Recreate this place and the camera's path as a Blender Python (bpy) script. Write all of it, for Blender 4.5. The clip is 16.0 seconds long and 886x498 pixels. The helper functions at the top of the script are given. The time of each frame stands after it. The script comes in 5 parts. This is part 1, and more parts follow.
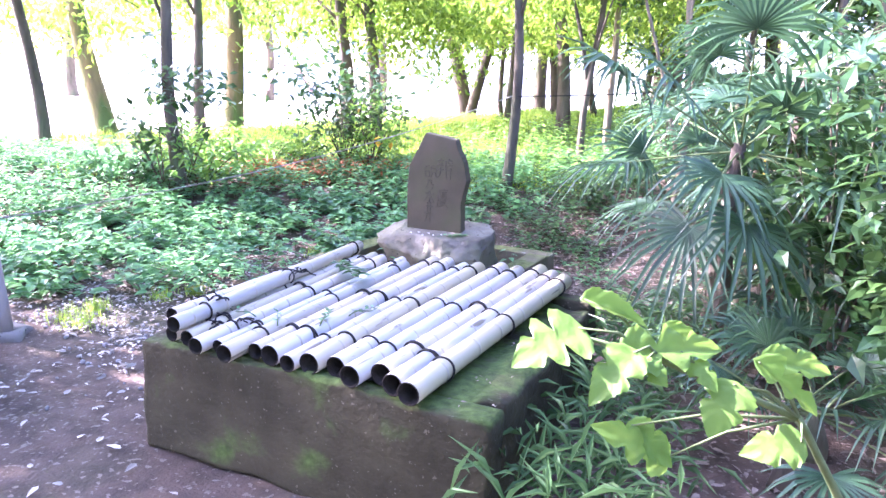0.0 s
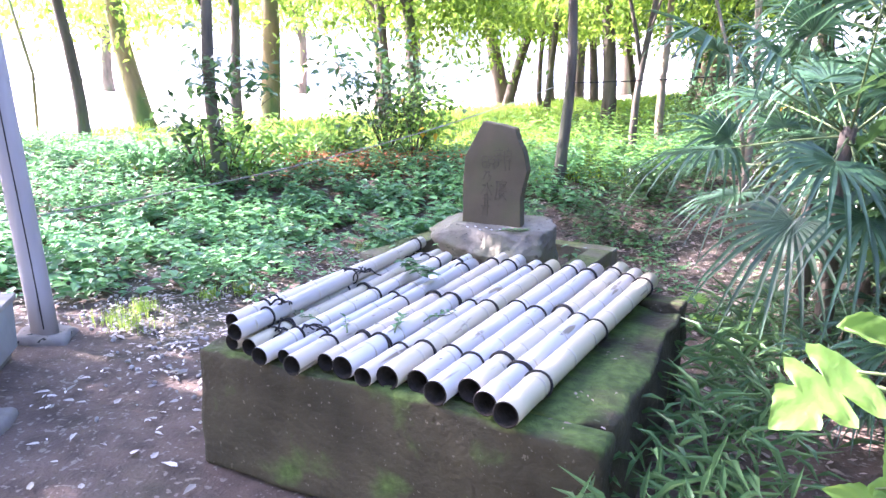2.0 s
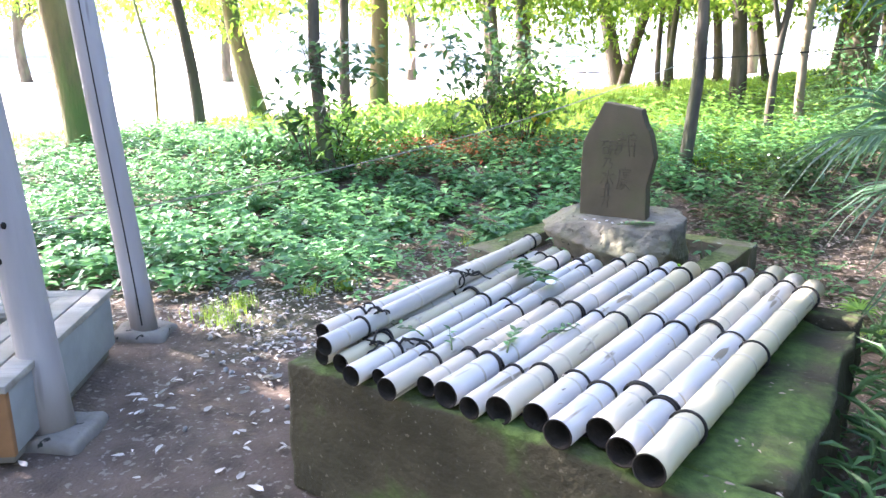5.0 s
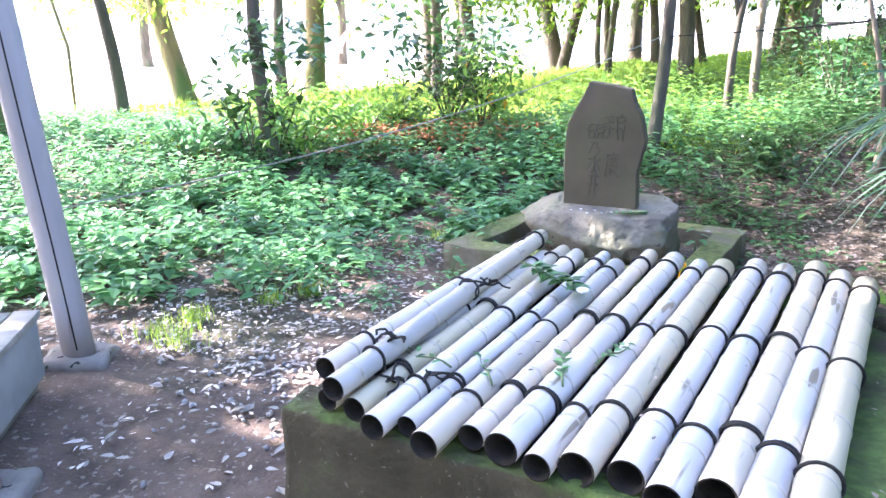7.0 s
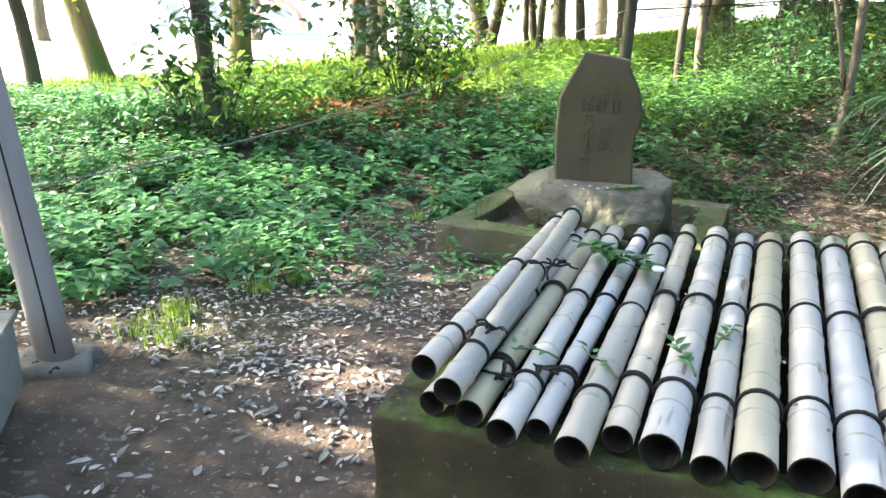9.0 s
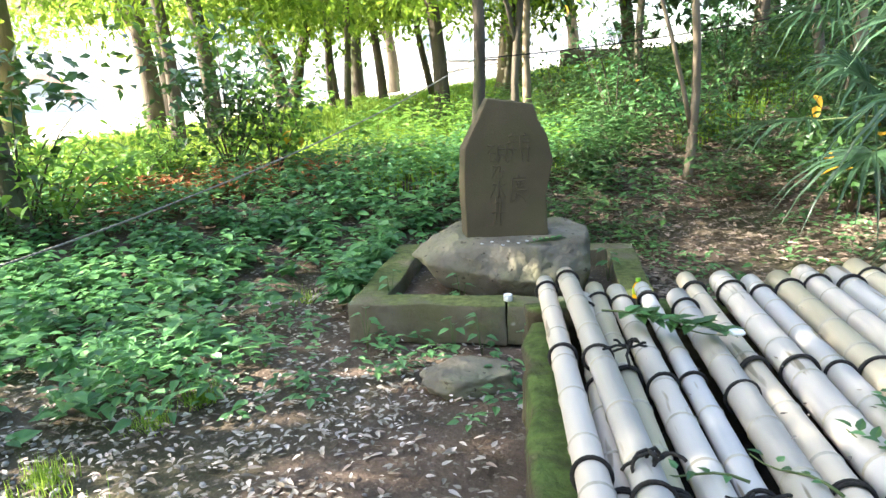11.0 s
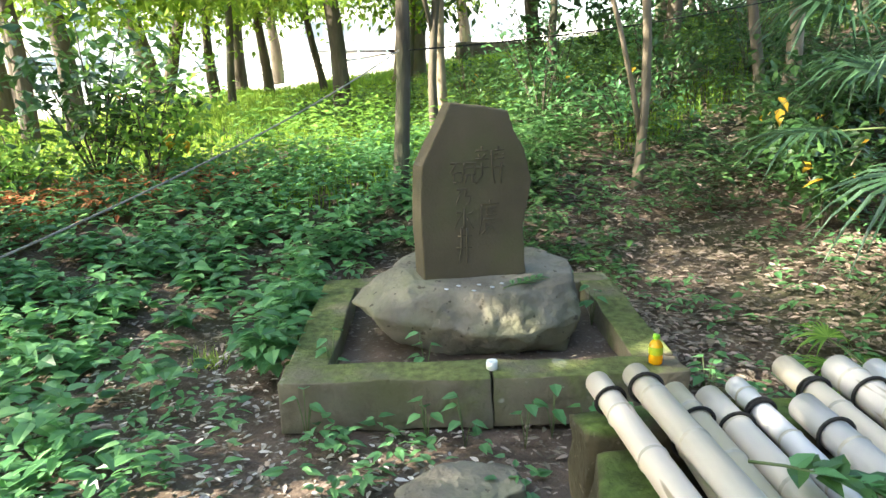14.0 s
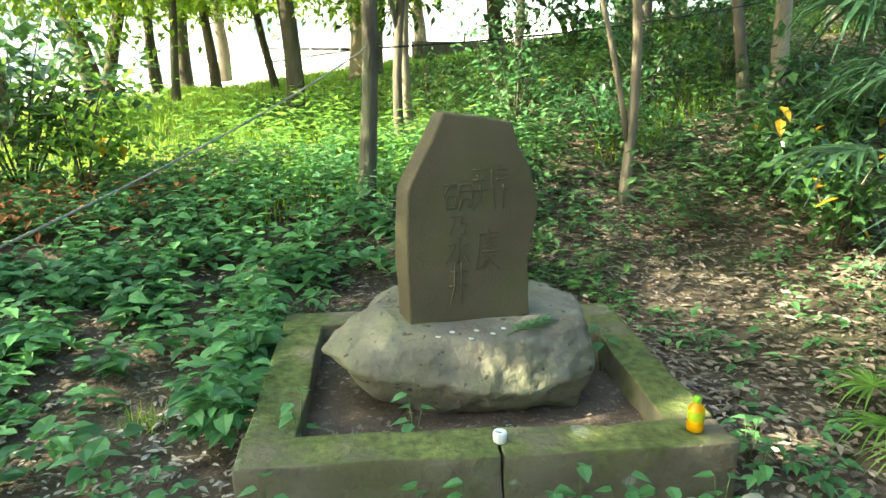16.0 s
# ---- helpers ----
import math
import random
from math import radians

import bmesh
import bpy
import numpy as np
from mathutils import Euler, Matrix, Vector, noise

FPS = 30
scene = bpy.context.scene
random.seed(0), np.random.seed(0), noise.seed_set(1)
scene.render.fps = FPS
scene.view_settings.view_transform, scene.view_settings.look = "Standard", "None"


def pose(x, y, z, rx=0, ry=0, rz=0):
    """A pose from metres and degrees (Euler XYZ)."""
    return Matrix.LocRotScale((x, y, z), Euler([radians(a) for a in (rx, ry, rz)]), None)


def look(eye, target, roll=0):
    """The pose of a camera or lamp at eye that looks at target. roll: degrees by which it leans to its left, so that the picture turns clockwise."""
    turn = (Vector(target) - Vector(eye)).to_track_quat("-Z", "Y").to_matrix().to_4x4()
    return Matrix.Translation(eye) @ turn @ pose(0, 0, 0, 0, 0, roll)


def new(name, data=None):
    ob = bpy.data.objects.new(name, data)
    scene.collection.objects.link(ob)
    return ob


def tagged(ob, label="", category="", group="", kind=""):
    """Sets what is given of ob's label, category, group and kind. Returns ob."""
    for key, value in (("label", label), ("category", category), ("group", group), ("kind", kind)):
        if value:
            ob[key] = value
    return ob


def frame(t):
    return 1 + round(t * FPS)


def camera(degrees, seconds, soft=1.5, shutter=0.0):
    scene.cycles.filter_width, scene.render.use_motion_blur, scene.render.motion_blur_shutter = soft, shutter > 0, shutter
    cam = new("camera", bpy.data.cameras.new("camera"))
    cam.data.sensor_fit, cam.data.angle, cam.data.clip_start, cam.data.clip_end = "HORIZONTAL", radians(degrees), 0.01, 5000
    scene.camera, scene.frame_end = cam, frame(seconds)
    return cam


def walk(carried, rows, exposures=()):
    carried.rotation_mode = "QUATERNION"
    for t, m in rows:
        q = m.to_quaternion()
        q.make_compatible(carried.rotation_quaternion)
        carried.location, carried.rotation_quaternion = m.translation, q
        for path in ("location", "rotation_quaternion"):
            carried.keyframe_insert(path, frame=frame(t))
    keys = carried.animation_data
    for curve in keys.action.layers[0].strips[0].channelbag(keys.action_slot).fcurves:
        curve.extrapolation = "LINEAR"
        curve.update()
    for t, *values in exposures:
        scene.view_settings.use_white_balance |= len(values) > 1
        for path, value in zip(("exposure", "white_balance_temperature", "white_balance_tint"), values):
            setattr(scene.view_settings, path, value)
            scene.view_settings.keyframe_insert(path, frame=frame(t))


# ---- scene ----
cam = camera(63.1, 16.0)
PATH = [
    (0, (1.038, -0.888, 1.855), (0.794, 1.045, 1.405), 2.6),
    (0.5, (0.982, -0.772, 1.86), (0.759, 1.158, 1.387), 2.9),
    (1, (0.906, -0.671, 1.828), (0.657, 1.257, 1.354), 2.2),
    (1.5, (0.825, -0.601, 1.8), (0.545, 1.324, 1.335), 2.8),
    (2, (0.74, -0.567, 1.79), (0.417, 1.349, 1.316), 1.8),
    (2.5, (0.683, -0.535, 1.778), (0.294, 1.364, 1.287), 1.2),
    (3, (0.637, -0.406, 1.756), (0.161, 1.471, 1.255), 3.3),
    (3.5, (0.641, -0.265, 1.757), (0.108, 1.597, 1.258), 2.2),
    (4, (0.646, -0.188, 1.764), (0.047, 1.656, 1.273), 0.3),
    (4.2, (0.643, -0.161, 1.763), (0.0, 1.668, 1.274), -0.7),
    (6.5, (0.297, 0.163, 1.676), (-0.166, 2.028, 1.121), 1.5),
    (7, (0.124, 0.346, 1.673), (-0.296, 2.221, 1.118), 0.1),
    (7.5, (-0.037, 0.4, 1.66), (-0.332, 2.297, 1.099), 0.9),
    (8, (-0.256, 0.373, 1.62), (-0.381, 2.289, 1.06), -2.5),
    (8.5, (-0.37, 0.398, 1.616), (-0.48, 2.307, 1.03), -0.1),
    (9, (-0.478, 0.515, 1.59), (-0.657, 2.413, 0.985), 0.9),
    (9.5, (-0.616, 0.642, 1.602), (-0.754, 2.564, 1.068), 1.9),
    (10, (-0.836, 0.712, 1.574), (-0.738, 2.657, 1.117), 1.4),
    (10.2, (-0.934, 0.814, 1.52), (-0.744, 2.755, 1.076), 0.5),
    (12.3, (-1.322, 1.632, 1.519), (-0.872, 3.518, 1.03), -2.8),
    (12.5, (-1.327, 1.693, 1.546), (-0.85, 3.57, 1.048), -2.6),
    (13, (-1.321, 1.917, 1.544), (-0.769, 3.771, 1.036), -2.2),
    (13.5, (-1.303, 2.178, 1.567), (-0.699, 4.022, 1.081), -2.2),
    (14, (-1.308, 2.352, 1.565), (-0.637, 4.172, 1.077), -1.5),
    (14.5, (-1.353, 2.554, 1.581), (-0.601, 4.344, 1.099), -1.2),
    (15, (-1.361, 2.706, 1.571), (-0.601, 4.496, 1.102), -0.4),
    (15.5, (-1.298, 2.886, 1.574), (-0.52, 4.665, 1.092), -0.6),
    (16, (-1.237, 3.023, 1.576), (-0.439, 4.79, 1.085), -0.5),
]
EXPOSURES = [(0, 1.1, 5500, 48), (2.2, 0.8, 5700, 38), (3.0, 0.54, 6050, 25), (4.2, 0.5, 6150, 23), (6.3, 0.84, 5700, 29), (7.2, 0.78, 5700, 29),
             (8.0, 0.08, 6350, 14), (10, 0.15, 6550, 11), (12.3, 0.02, 6500, 13), (14, 0.0, 6650, 8), (16, 0.10, 7200, -5)]
BASE_EXPOSURE = 2.75
walk(cam, [(t, look(eye, target, roll)) for t, eye, target, roll in PATH],
     [(t, BASE_EXPOSURE + e, k, tint) for t, e, k, tint in EXPOSURES])

# ---- light ----
SUN_DIR = Vector((-0.90, 0.16, 0.66)).normalized()
world = bpy.data.worlds.new("world")
scene.world = world
world.use_nodes = True
wn = world.node_tree.nodes
sky = wn.new("ShaderNodeTexSky")
sky.sky_type = "NISHITA"
sky.sun_disc = False
sky.sun_elevation = math.asin(SUN_DIR.z)
sky.sun_rotation = math.atan2(SUN_DIR.x, SUN_DIR.y)
sky.air_density, sky.dust_density = 1.0, 2.0
wn["Background"].inputs["Strength"].default_value = 0.14
world.node_tree.links.new(sky.outputs[0], wn["Background"].inputs["Color"])
sun = new("sun", bpy.data.lights.new("sun", "SUN"))
sun.data.energy, sun.data.angle, sun.data.color = 5.0, radians(0.6), (1.0, 0.93, 0.80)
sun.matrix_world = look(SUN_DIR * 40, (0, 0, 0))


# ---- materials ----
def mat(name, c1, c2, scale=6.0, rough=0.8, bump=0.3, island=0.0, through_light=0.0, stretch=(1, 1, 1), c3=None, spots=0.0,
        spot_scale=20.0, spot_colour=(0.02, 0.02, 0.015), obj_var=0.0, spec=0.3, bump_scale=None, c3_scale=1.2, c3_edge=0.5, moss=None):
    m = bpy.data.materials.new(name)
    m.use_nodes = True
    nt = m.node_tree
    n, ln = nt.nodes, nt.links.new
    bsdf = n["Principled BSDF"]
    bsdf.inputs["Roughness"].default_value = rough
    bsdf.inputs["Specular IOR Level"].default_value = spec
    tc = n.new("ShaderNodeTexCoord")
    info = n.new("ShaderNodeObjectInfo")
    shift = n.new("ShaderNodeVectorMath")
    shift.operation = "ADD"
    grow = n.new("ShaderNodeMath")
    grow.operation = "MULTIPLY"
    grow.inputs[1].default_value = 37.0 if obj_var else 0.0
    ln(info.outputs["Random"], grow.inputs[0])
    ln(tc.outputs["Object"], shift.inputs[0])
    ln(grow.outputs[0], shift.inputs[1])
    mp = n.new("ShaderNodeMapping")
    mp.inputs["Scale"].default_value = stretch
    ln(shift.outputs[0], mp.inputs["Vector"])

    def noise_tex(sc, detail=6.0):
        t = n.new("ShaderNodeTexNoise")
        t.inputs["Scale"].default_value = sc
        t.inputs["Detail"].default_value = detail
        ln(mp.outputs[0], t.inputs["Vector"])
        return t.outputs["Fac"]

    def ramp(fac, a, b):
        r = n.new("ShaderNodeMapRange")
        r.inputs["From Min"].default_value, r.inputs["From Max"].default_value = a, b
        ln(fac, r.inputs["Value"])
        return r.outputs["Result"]

    def blend(fac, a, b):
        x = n.new("ShaderNodeMix")
        x.data_type = "RGBA"
        ln(fac, x.inputs["Factor"])
        for v, socket in ((a, x.inputs["A"]), (b, x.inputs["B"])):
            if isinstance(v, tuple):
                socket.default_value = (*v, 1)
            else:
                ln(v, socket)
        return x.outputs["Result"]

    col = blend(ramp(noise_tex(scale), 0.3, 0.7), c1, c2)
    if c3:
        col = blend(ramp(noise_tex(c3_scale, 4.0), c3_edge - 0.08, c3_edge + 0.12), col, c3)
    if spots:
        col = blend(ramp(noise_tex(spot_scale, 2.0), 0.70 - spots * 0.1, 0.74 - spots * 0.1), col, spot_colour)
    if moss:
        # moss settles on faces that look up, in ragged patches
        geo = n.new("ShaderNodeNewGeometry")
        split = n.new("ShaderNodeSeparateXYZ")
        ln(geo.outputs["Normal"], split.inputs[0])
        both = n.new("ShaderNodeMath")
        both.operation = "MULTIPLY_ADD"
        both.inputs[1].default_value = 0.22
        ln(split.outputs["Z"], both.inputs[0])
        ln(noise_tex(3.2, 8.0), both.inputs[2])
        shades = blend(ramp(noise_tex(22.0), 0.35, 0.65), moss, tuple(1.9 * c for c in moss))
        col = blend(ramp(both.outputs[0], 0.575, 0.72), col, shades)
    vary = []
    if island:
        vary.append((n.new("ShaderNodeNewGeometry").outputs["Random Per Island"], island))
    if obj_var:
        vary.append((info.outputs["Random"], obj_var))
    for fac, amount in vary:
        hsv = n.new("ShaderNodeHueSaturation")
        v = n.new("ShaderNodeMapRange")
        v.inputs["To Min"].default_value, v.inputs["To Max"].default_value = 1 - amount, 1 + amount
        ln(fac, v.inputs["Value"])
        ln(v.outputs["Result"], hsv.inputs["Value"])
        h = n.new("ShaderNodeMapRange")
        h.inputs["To Min"].default_value, h.inputs["To Max"].default_value = 0.5 + 0.03 * amount, 0.5 - 0.05 * amount
        ln(fac, h.inputs["Value"])
        ln(h.outputs["Result"], hsv.inputs["Hue"])
        ln(col, hsv.inputs["Color"])
        col = hsv.outputs["Color"]
    ln(col, bsdf.inputs["Base Color"])
    if bump:
        b = n.new("ShaderNodeBump")
        b.inputs["Strength"].default_value = bump
        b.inputs["Distance"].default_value = 0.02
        ln(noise_tex(bump_scale or scale * 4), b.inputs["Height"])
        ln(b.outputs[0], bsdf.inputs["Normal"])
    if through_light:
        tr = n.new("ShaderNodeBsdfTranslucent")
        boost = n.new("ShaderNodeHueSaturation")
        boost.inputs["Value"].default_value = 1.6
        boost.inputs["Hue"].default_value = 0.485
        ln(col, boost.inputs["Color"])
        ln(boost.outputs[0], tr.inputs["Color"])
        mx = n.new("ShaderNodeMixShader")
        mx.inputs[0].default_value = through_light
        ln(bsdf.outputs[0], mx.inputs[1])
        ln(tr.outputs[0], mx.inputs[2])
        ln(mx.outputs[0], n["Material Output"].inputs["Surface"])
    return m


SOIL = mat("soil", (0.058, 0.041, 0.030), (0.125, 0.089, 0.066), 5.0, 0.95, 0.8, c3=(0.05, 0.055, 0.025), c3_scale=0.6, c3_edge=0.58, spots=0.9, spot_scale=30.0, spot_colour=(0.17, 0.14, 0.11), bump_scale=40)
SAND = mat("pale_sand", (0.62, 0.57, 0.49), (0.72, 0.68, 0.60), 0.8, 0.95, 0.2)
BAMBOO = mat("bamboo", (0.335, 0.325, 0.312), (0.50, 0.49, 0.475), 6.0, 0.42, 0.14, stretch=(1, 0.12, 1), obj_var=0.2, spots=0.35, spot_scale=22.0, spot_colour=(0.20, 0.17, 0.12), c3=(0.50, 0.41, 0.275), c3_scale=1.3, c3_edge=0.50)
CREAM_BAMBOO = mat("cream_bamboo", (0.345, 0.295, 0.215), (0.50, 0.445, 0.345), 6.0, 0.42, 0.14, stretch=(1, 0.12, 1), obj_var=0.2, spots=0.35, spot_scale=22.0, spot_colour=(0.20, 0.17, 0.12), c3=(0.44, 0.40, 0.24), c3_scale=1.3, c3_edge=0.50)
BAMBOO_NODE = mat("bamboo_node", (0.30, 0.27, 0.21), (0.45, 0.41, 0.33), 30.0, 0.7, 0.2)
# near black puts the shade of hollows into the colour; wood knots share it
HOLLOW_SHADE_AND_KNOT = mat("hollow_shade_and_knot", (0.010, 0.008, 0.006), (0.022, 0.018, 0.013), 20.0, 0.9, 0.3)
CORD = mat("black_cord", (0.012, 0.011, 0.010), (0.03, 0.027, 0.024), 80.0, 0.8, 0.5)
MOSSY = mat("mossy_stone", (0.027, 0.023, 0.012), (0.064, 0.055, 0.030), 3.4, 0.94, 0.8, spots=0.3, spot_scale=45.0, spot_colour=(0.10, 0.085, 0.06), bump_scale=28, moss=(0.040, 0.062, 0.014))
CURB = mat("curb_stone", (0.105, 0.088, 0.058), (0.185, 0.162, 0.11), 6.0, 0.92, 0.7, c3=(0.10, 0.10, 0.05), c3_scale=3.0, c3_edge=0.52, spots=0.3, spot_scale=6.0, spot_colour=(0.31, 0.305, 0.26), obj_var=0.1, bump_scale=32, moss=(0.070, 0.082, 0.026))
STELE = mat("stele_stone", (0.07, 0.056, 0.034), (0.105, 0.086, 0.054), 3.0, 0.88, 0.25, c3=(0.08, 0.08, 0.036), c3_scale=2.0, c3_edge=0.55, bump_scale=70)
CARVE = mat("carved_stroke", (0.058, 0.047, 0.029), (0.088, 0.072, 0.046), 9.0, 0.9, 0.2)
ROCK = mat("base_rock", (0.115, 0.10, 0.074), (0.215, 0.195, 0.155), 5.0, 0.9, 0.9, c3=(0.17, 0.165, 0.105), c3_scale=3.0, spots=0.35, spot_scale=26.0, spot_colour=(0.075, 0.065, 0.045), bump_scale=22)
BARK = mat("bark", (0.06, 0.048, 0.036), (0.14, 0.115, 0.085), 7.0, 0.95, 1.0, stretch=(1, 1, 0.25), obj_var=0.25, c3=(0.09, 0.11, 0.06), c3_scale=3.0, c3_edge=0.6)
PALE_BARK = mat("pale_bark", (0.14, 0.11, 0.075), (0.24, 0.195, 0.14), 8.0, 0.9, 0.6, stretch=(1, 1, 0.3), obj_var=0.15)
# warmer, lighter bark: sun on the trunks put into colour, plus ivy green
IVY_LIT_BARK = mat("ivy_sun_tinted_bark", (0.14, 0.11, 0.06), (0.24, 0.18, 0.09), 6.0, 0.95, 1.0, stretch=(1, 1, 0.25), c3=(0.09, 0.13, 0.04), c3_scale=2.5)
LEAF = mat("undergrowth_leaf", (0.068, 0.20, 0.074), (0.115, 0.272, 0.105), 9.0, 0.36, 0.0, island=0.42, through_light=0.42, spec=0.4)
# lighter, yellower leaf: sunlight on far plants put into the colour
LEAF_PALE_SUNLIT = mat("pale_sunlit_leaf", (0.11, 0.25, 0.04), (0.16, 0.31, 0.06), 9.0, 0.5, 0.0, island=0.3, through_light=0.4)
# dark glossy foliage; on slope and thicket its darkness stands in for shade
LEAF_DARK_AND_SHADED = mat("dark_glossy_and_shaded_leaf", (0.028, 0.078, 0.022), (0.048, 0.115, 0.03), 9.0, 0.32, 0.0, island=0.4, through_light=0.25, spec=0.5)
CROWN = mat("crown_leaf", (0.10, 0.20, 0.02), (0.17, 0.28, 0.035), 3.0, 0.5, 0.0, island=0.35, through_light=0.55)
YELLOW = mat("yellowed_leaf", (0.50, 0.30, 0.02), (0.60, 0.42, 0.05), 9.0, 0.6, 0.0, island=0.2, through_light=0.4)
# darker leaf: shade beside the well and on the slope is in the colour
SASA_SHADED = mat("shaded_bamboo_grass_leaf", (0.05, 0.12, 0.04), (0.085, 0.17, 0.06), 9.0, 0.45, 0.0, island=0.35, through_light=0.3)
FIG = mat("fig_leaf", (0.10, 0.20, 0.032), (0.145, 0.26, 0.05), 14.0, 0.5, 0.3, through_light=0.45, bump_scale=30)
PALM = mat("palm_leaf", (0.03, 0.075, 0.036), (0.055, 0.115, 0.058), 5.0, 0.38, 0.0, island=0.3, through_light=0.3, spec=0.5)
GRASS = mat("grass_blade", (0.13, 0.26, 0.03), (0.23, 0.36, 0.055), 3.0, 0.55, 0.0, island=0.35, through_light=0.45)
LITTER = mat("dry_leaf", (0.15, 0.115, 0.08), (0.30, 0.25, 0.20), 12.0, 0.75, 0.0, island=0.55)
PALE_LITTER = mat("pale_dry_leaf", (0.27, 0.235, 0.195), (0.46, 0.42, 0.37), 12.0, 0.7, 0.0, island=0.55)
RED_LITTER = mat("rusty_fern", (0.22, 0.09, 0.03), (0.33, 0.16, 0.06), 12.0, 0.8, 0.0, island=0.4, through_light=0.3)
STEM = mat("green_stem", (0.08, 0.12, 0.04), (0.12, 0.15, 0.06), 20.0, 0.7, 0.1)
POST = mat("grey_painted_wood", (0.27, 0.24, 0.23), (0.36, 0.325, 0.31), 6.0, 0.75, 0.35, stretch=(1, 1, 0.08), spots=0.3, spot_scale=8.0, spot_colour=(0.16, 0.13, 0.12))
BENCH = mat("weathered_board", (0.20, 0.18, 0.15), (0.31, 0.285, 0.24), 8.0, 0.85, 0.5, stretch=(0.15, 1, 1), obj_var=0.12)
BENCH_SIDE = mat("bench_panel", (0.22, 0.22, 0.215), (0.29, 0.29, 0.28), 5.0, 0.85, 0.3)
BROWN = mat("brown_board", (0.20, 0.10, 0.04), (0.28, 0.14, 0.06), 7.0, 0.7, 0.3)
CONCRETE = mat("concrete", (0.12, 0.105, 0.09), (0.20, 0.18, 0.155), 7.0, 0.92, 0.4, spots=0.4)
ROPE = mat("twisted_rope", (0.20, 0.19, 0.165), (0.34, 0.325, 0.29), 60.0, 0.9, 0.6)
GRAVEL = mat("gravel", (0.20, 0.19, 0.18), (0.32, 0.31, 0.29), 12.0, 0.85, 0.3, island=0.3)
WHITE = mat("white_plastic", (0.72, 0.72, 0.70), (0.80, 0.80, 0.78), 10.0, 0.4, 0.05)
COIN = mat("coin_metal", (0.55, 0.55, 0.53), (0.68, 0.68, 0.66), 40.0, 0.35, 0.05)
TEA = mat("yellow_tea", (0.75, 0.42, 0.01), (0.80, 0.52, 0.02), 6.0, 0.15, 0.0, through_light=0.4, spec=0.6)
TEA_LABEL = mat("bottle_label", (0.55, 0.52, 0.02), (0.30, 0.42, 0.03), 25.0, 0.35, 0.0)
CAP = mat("green_cap", (0.22, 0.50, 0.03), (0.26, 0.55, 0.04), 10.0, 0.4, 0.0)
WALL = mat("house_wall", (0.76, 0.75, 0.72), (0.82, 0.81, 0.79), 1.0, 0.9, 0.1)
ROOF = mat("roof_tile", (0.20, 0.12, 0.09), (0.28, 0.17, 0.12), 3.0, 0.8, 0.4)
# panes lightened: the glare that washes them out is in the colour
PANE = mat("glare_paled_pane", (0.30, 0.33, 0.36), (0.36, 0.39, 0.42), 1.0, 0.08, 0.0, spec=0.6)
FENCE = mat("pale_fence", (0.42, 0.52, 0.47), (0.50, 0.60, 0.55), 2.0, 0.6, 0.0)
RED = mat("red_paint", (0.58, 0.32, 0.28), (0.62, 0.38, 0.33), 3.0, 0.6, 0.0)
GLASS = bpy.data.materials.new("clear_glass")
GLASS.use_nodes = True
GLASS.node_tree.nodes["Principled BSDF"].inputs["Transmission Weight"].default_value = 1.0
GLASS.node_tree.nodes["Principled BSDF"].inputs["Roughness"].default_value = 0.03


# ---- builders ----
def thing(name, label, category, at=(0, 0, 0), rz=0, group="", kind=""):
    ob = new(name)
    ob.empty_display_size = 0.1
    ob.matrix_world = pose(*at, 0, 0, rz)
    return tagged(ob, label, category, group, kind)


def link_mesh(name, me, material, parent=None, label=""):
    for m in (material if isinstance(material, (list, tuple)) else [material]):
        me.materials.append(m)
    ob = new(name, me)
    if parent:
        ob.parent = parent
    if label:
        ob["label"] = label
    return ob


def part(name, bm, material, parent=None, label="", smooth=True):
    bmesh.ops.recalc_face_normals(bm, faces=bm.faces)
    for f in bm.faces:
        f.smooth = smooth
    me = bpy.data.meshes.new(name)
    bm.to_mesh(me)
    bm.free()
    return link_mesh(name, me, material, parent, label)


def raw_mesh(name, verts, tris, smooth=False):
    me = bpy.data.meshes.new(name)
    verts, tris = np.asarray(verts, np.float32), np.asarray(tris, np.int32)
    k = tris.shape[1]
    me.vertices.add(len(verts))
    me.vertices.foreach_set("co", verts.ravel())
    me.loops.add(tris.size)
    me.loops.foreach_set("vertex_index", tris.ravel())
    me.polygons.add(len(tris))
    me.polygons.foreach_set("loop_start", np.arange(0, tris.size, k, dtype=np.int32))
    me.polygons.foreach_set("use_smooth", np.full(len(tris), smooth))
    me.update(calc_edges=True)
    return me


LEAF_SHAPES = {
    "ovate": (np.array([[0, 0, 0], [-0.42, 0.22, 0.07], [-0.36, 0.55, 0.05], [0, 1, -0.12], [0.36, 0.55, 0.05], [0.42, 0.22, 0.07], [0, 0.4, -0.01]]),
              np.array([[6, 1, 0], [6, 2, 1], [6, 3, 2], [6, 4, 3], [6, 5, 4], [6, 0, 5]])),
    "lance": (np.array([[0, 0, 0], [-0.5, 0.4, 0.06], [0, 1, -0.12], [0.5, 0.4, 0.06], [0, 0.45, 0.0]]),
              np.array([[4, 1, 0], [4, 2, 1], [4, 3, 2], [4, 0, 3]])),
    "blade": (np.array([[-0.5, 0, 0], [0.5, 0, 0], [-0.4, 0.55, 0.0], [0.4, 0.55, 0.0], [0, 1, -0.18]]),
              np.array([[0, 1, 3], [0, 3, 2], [2, 3, 4]])),
}


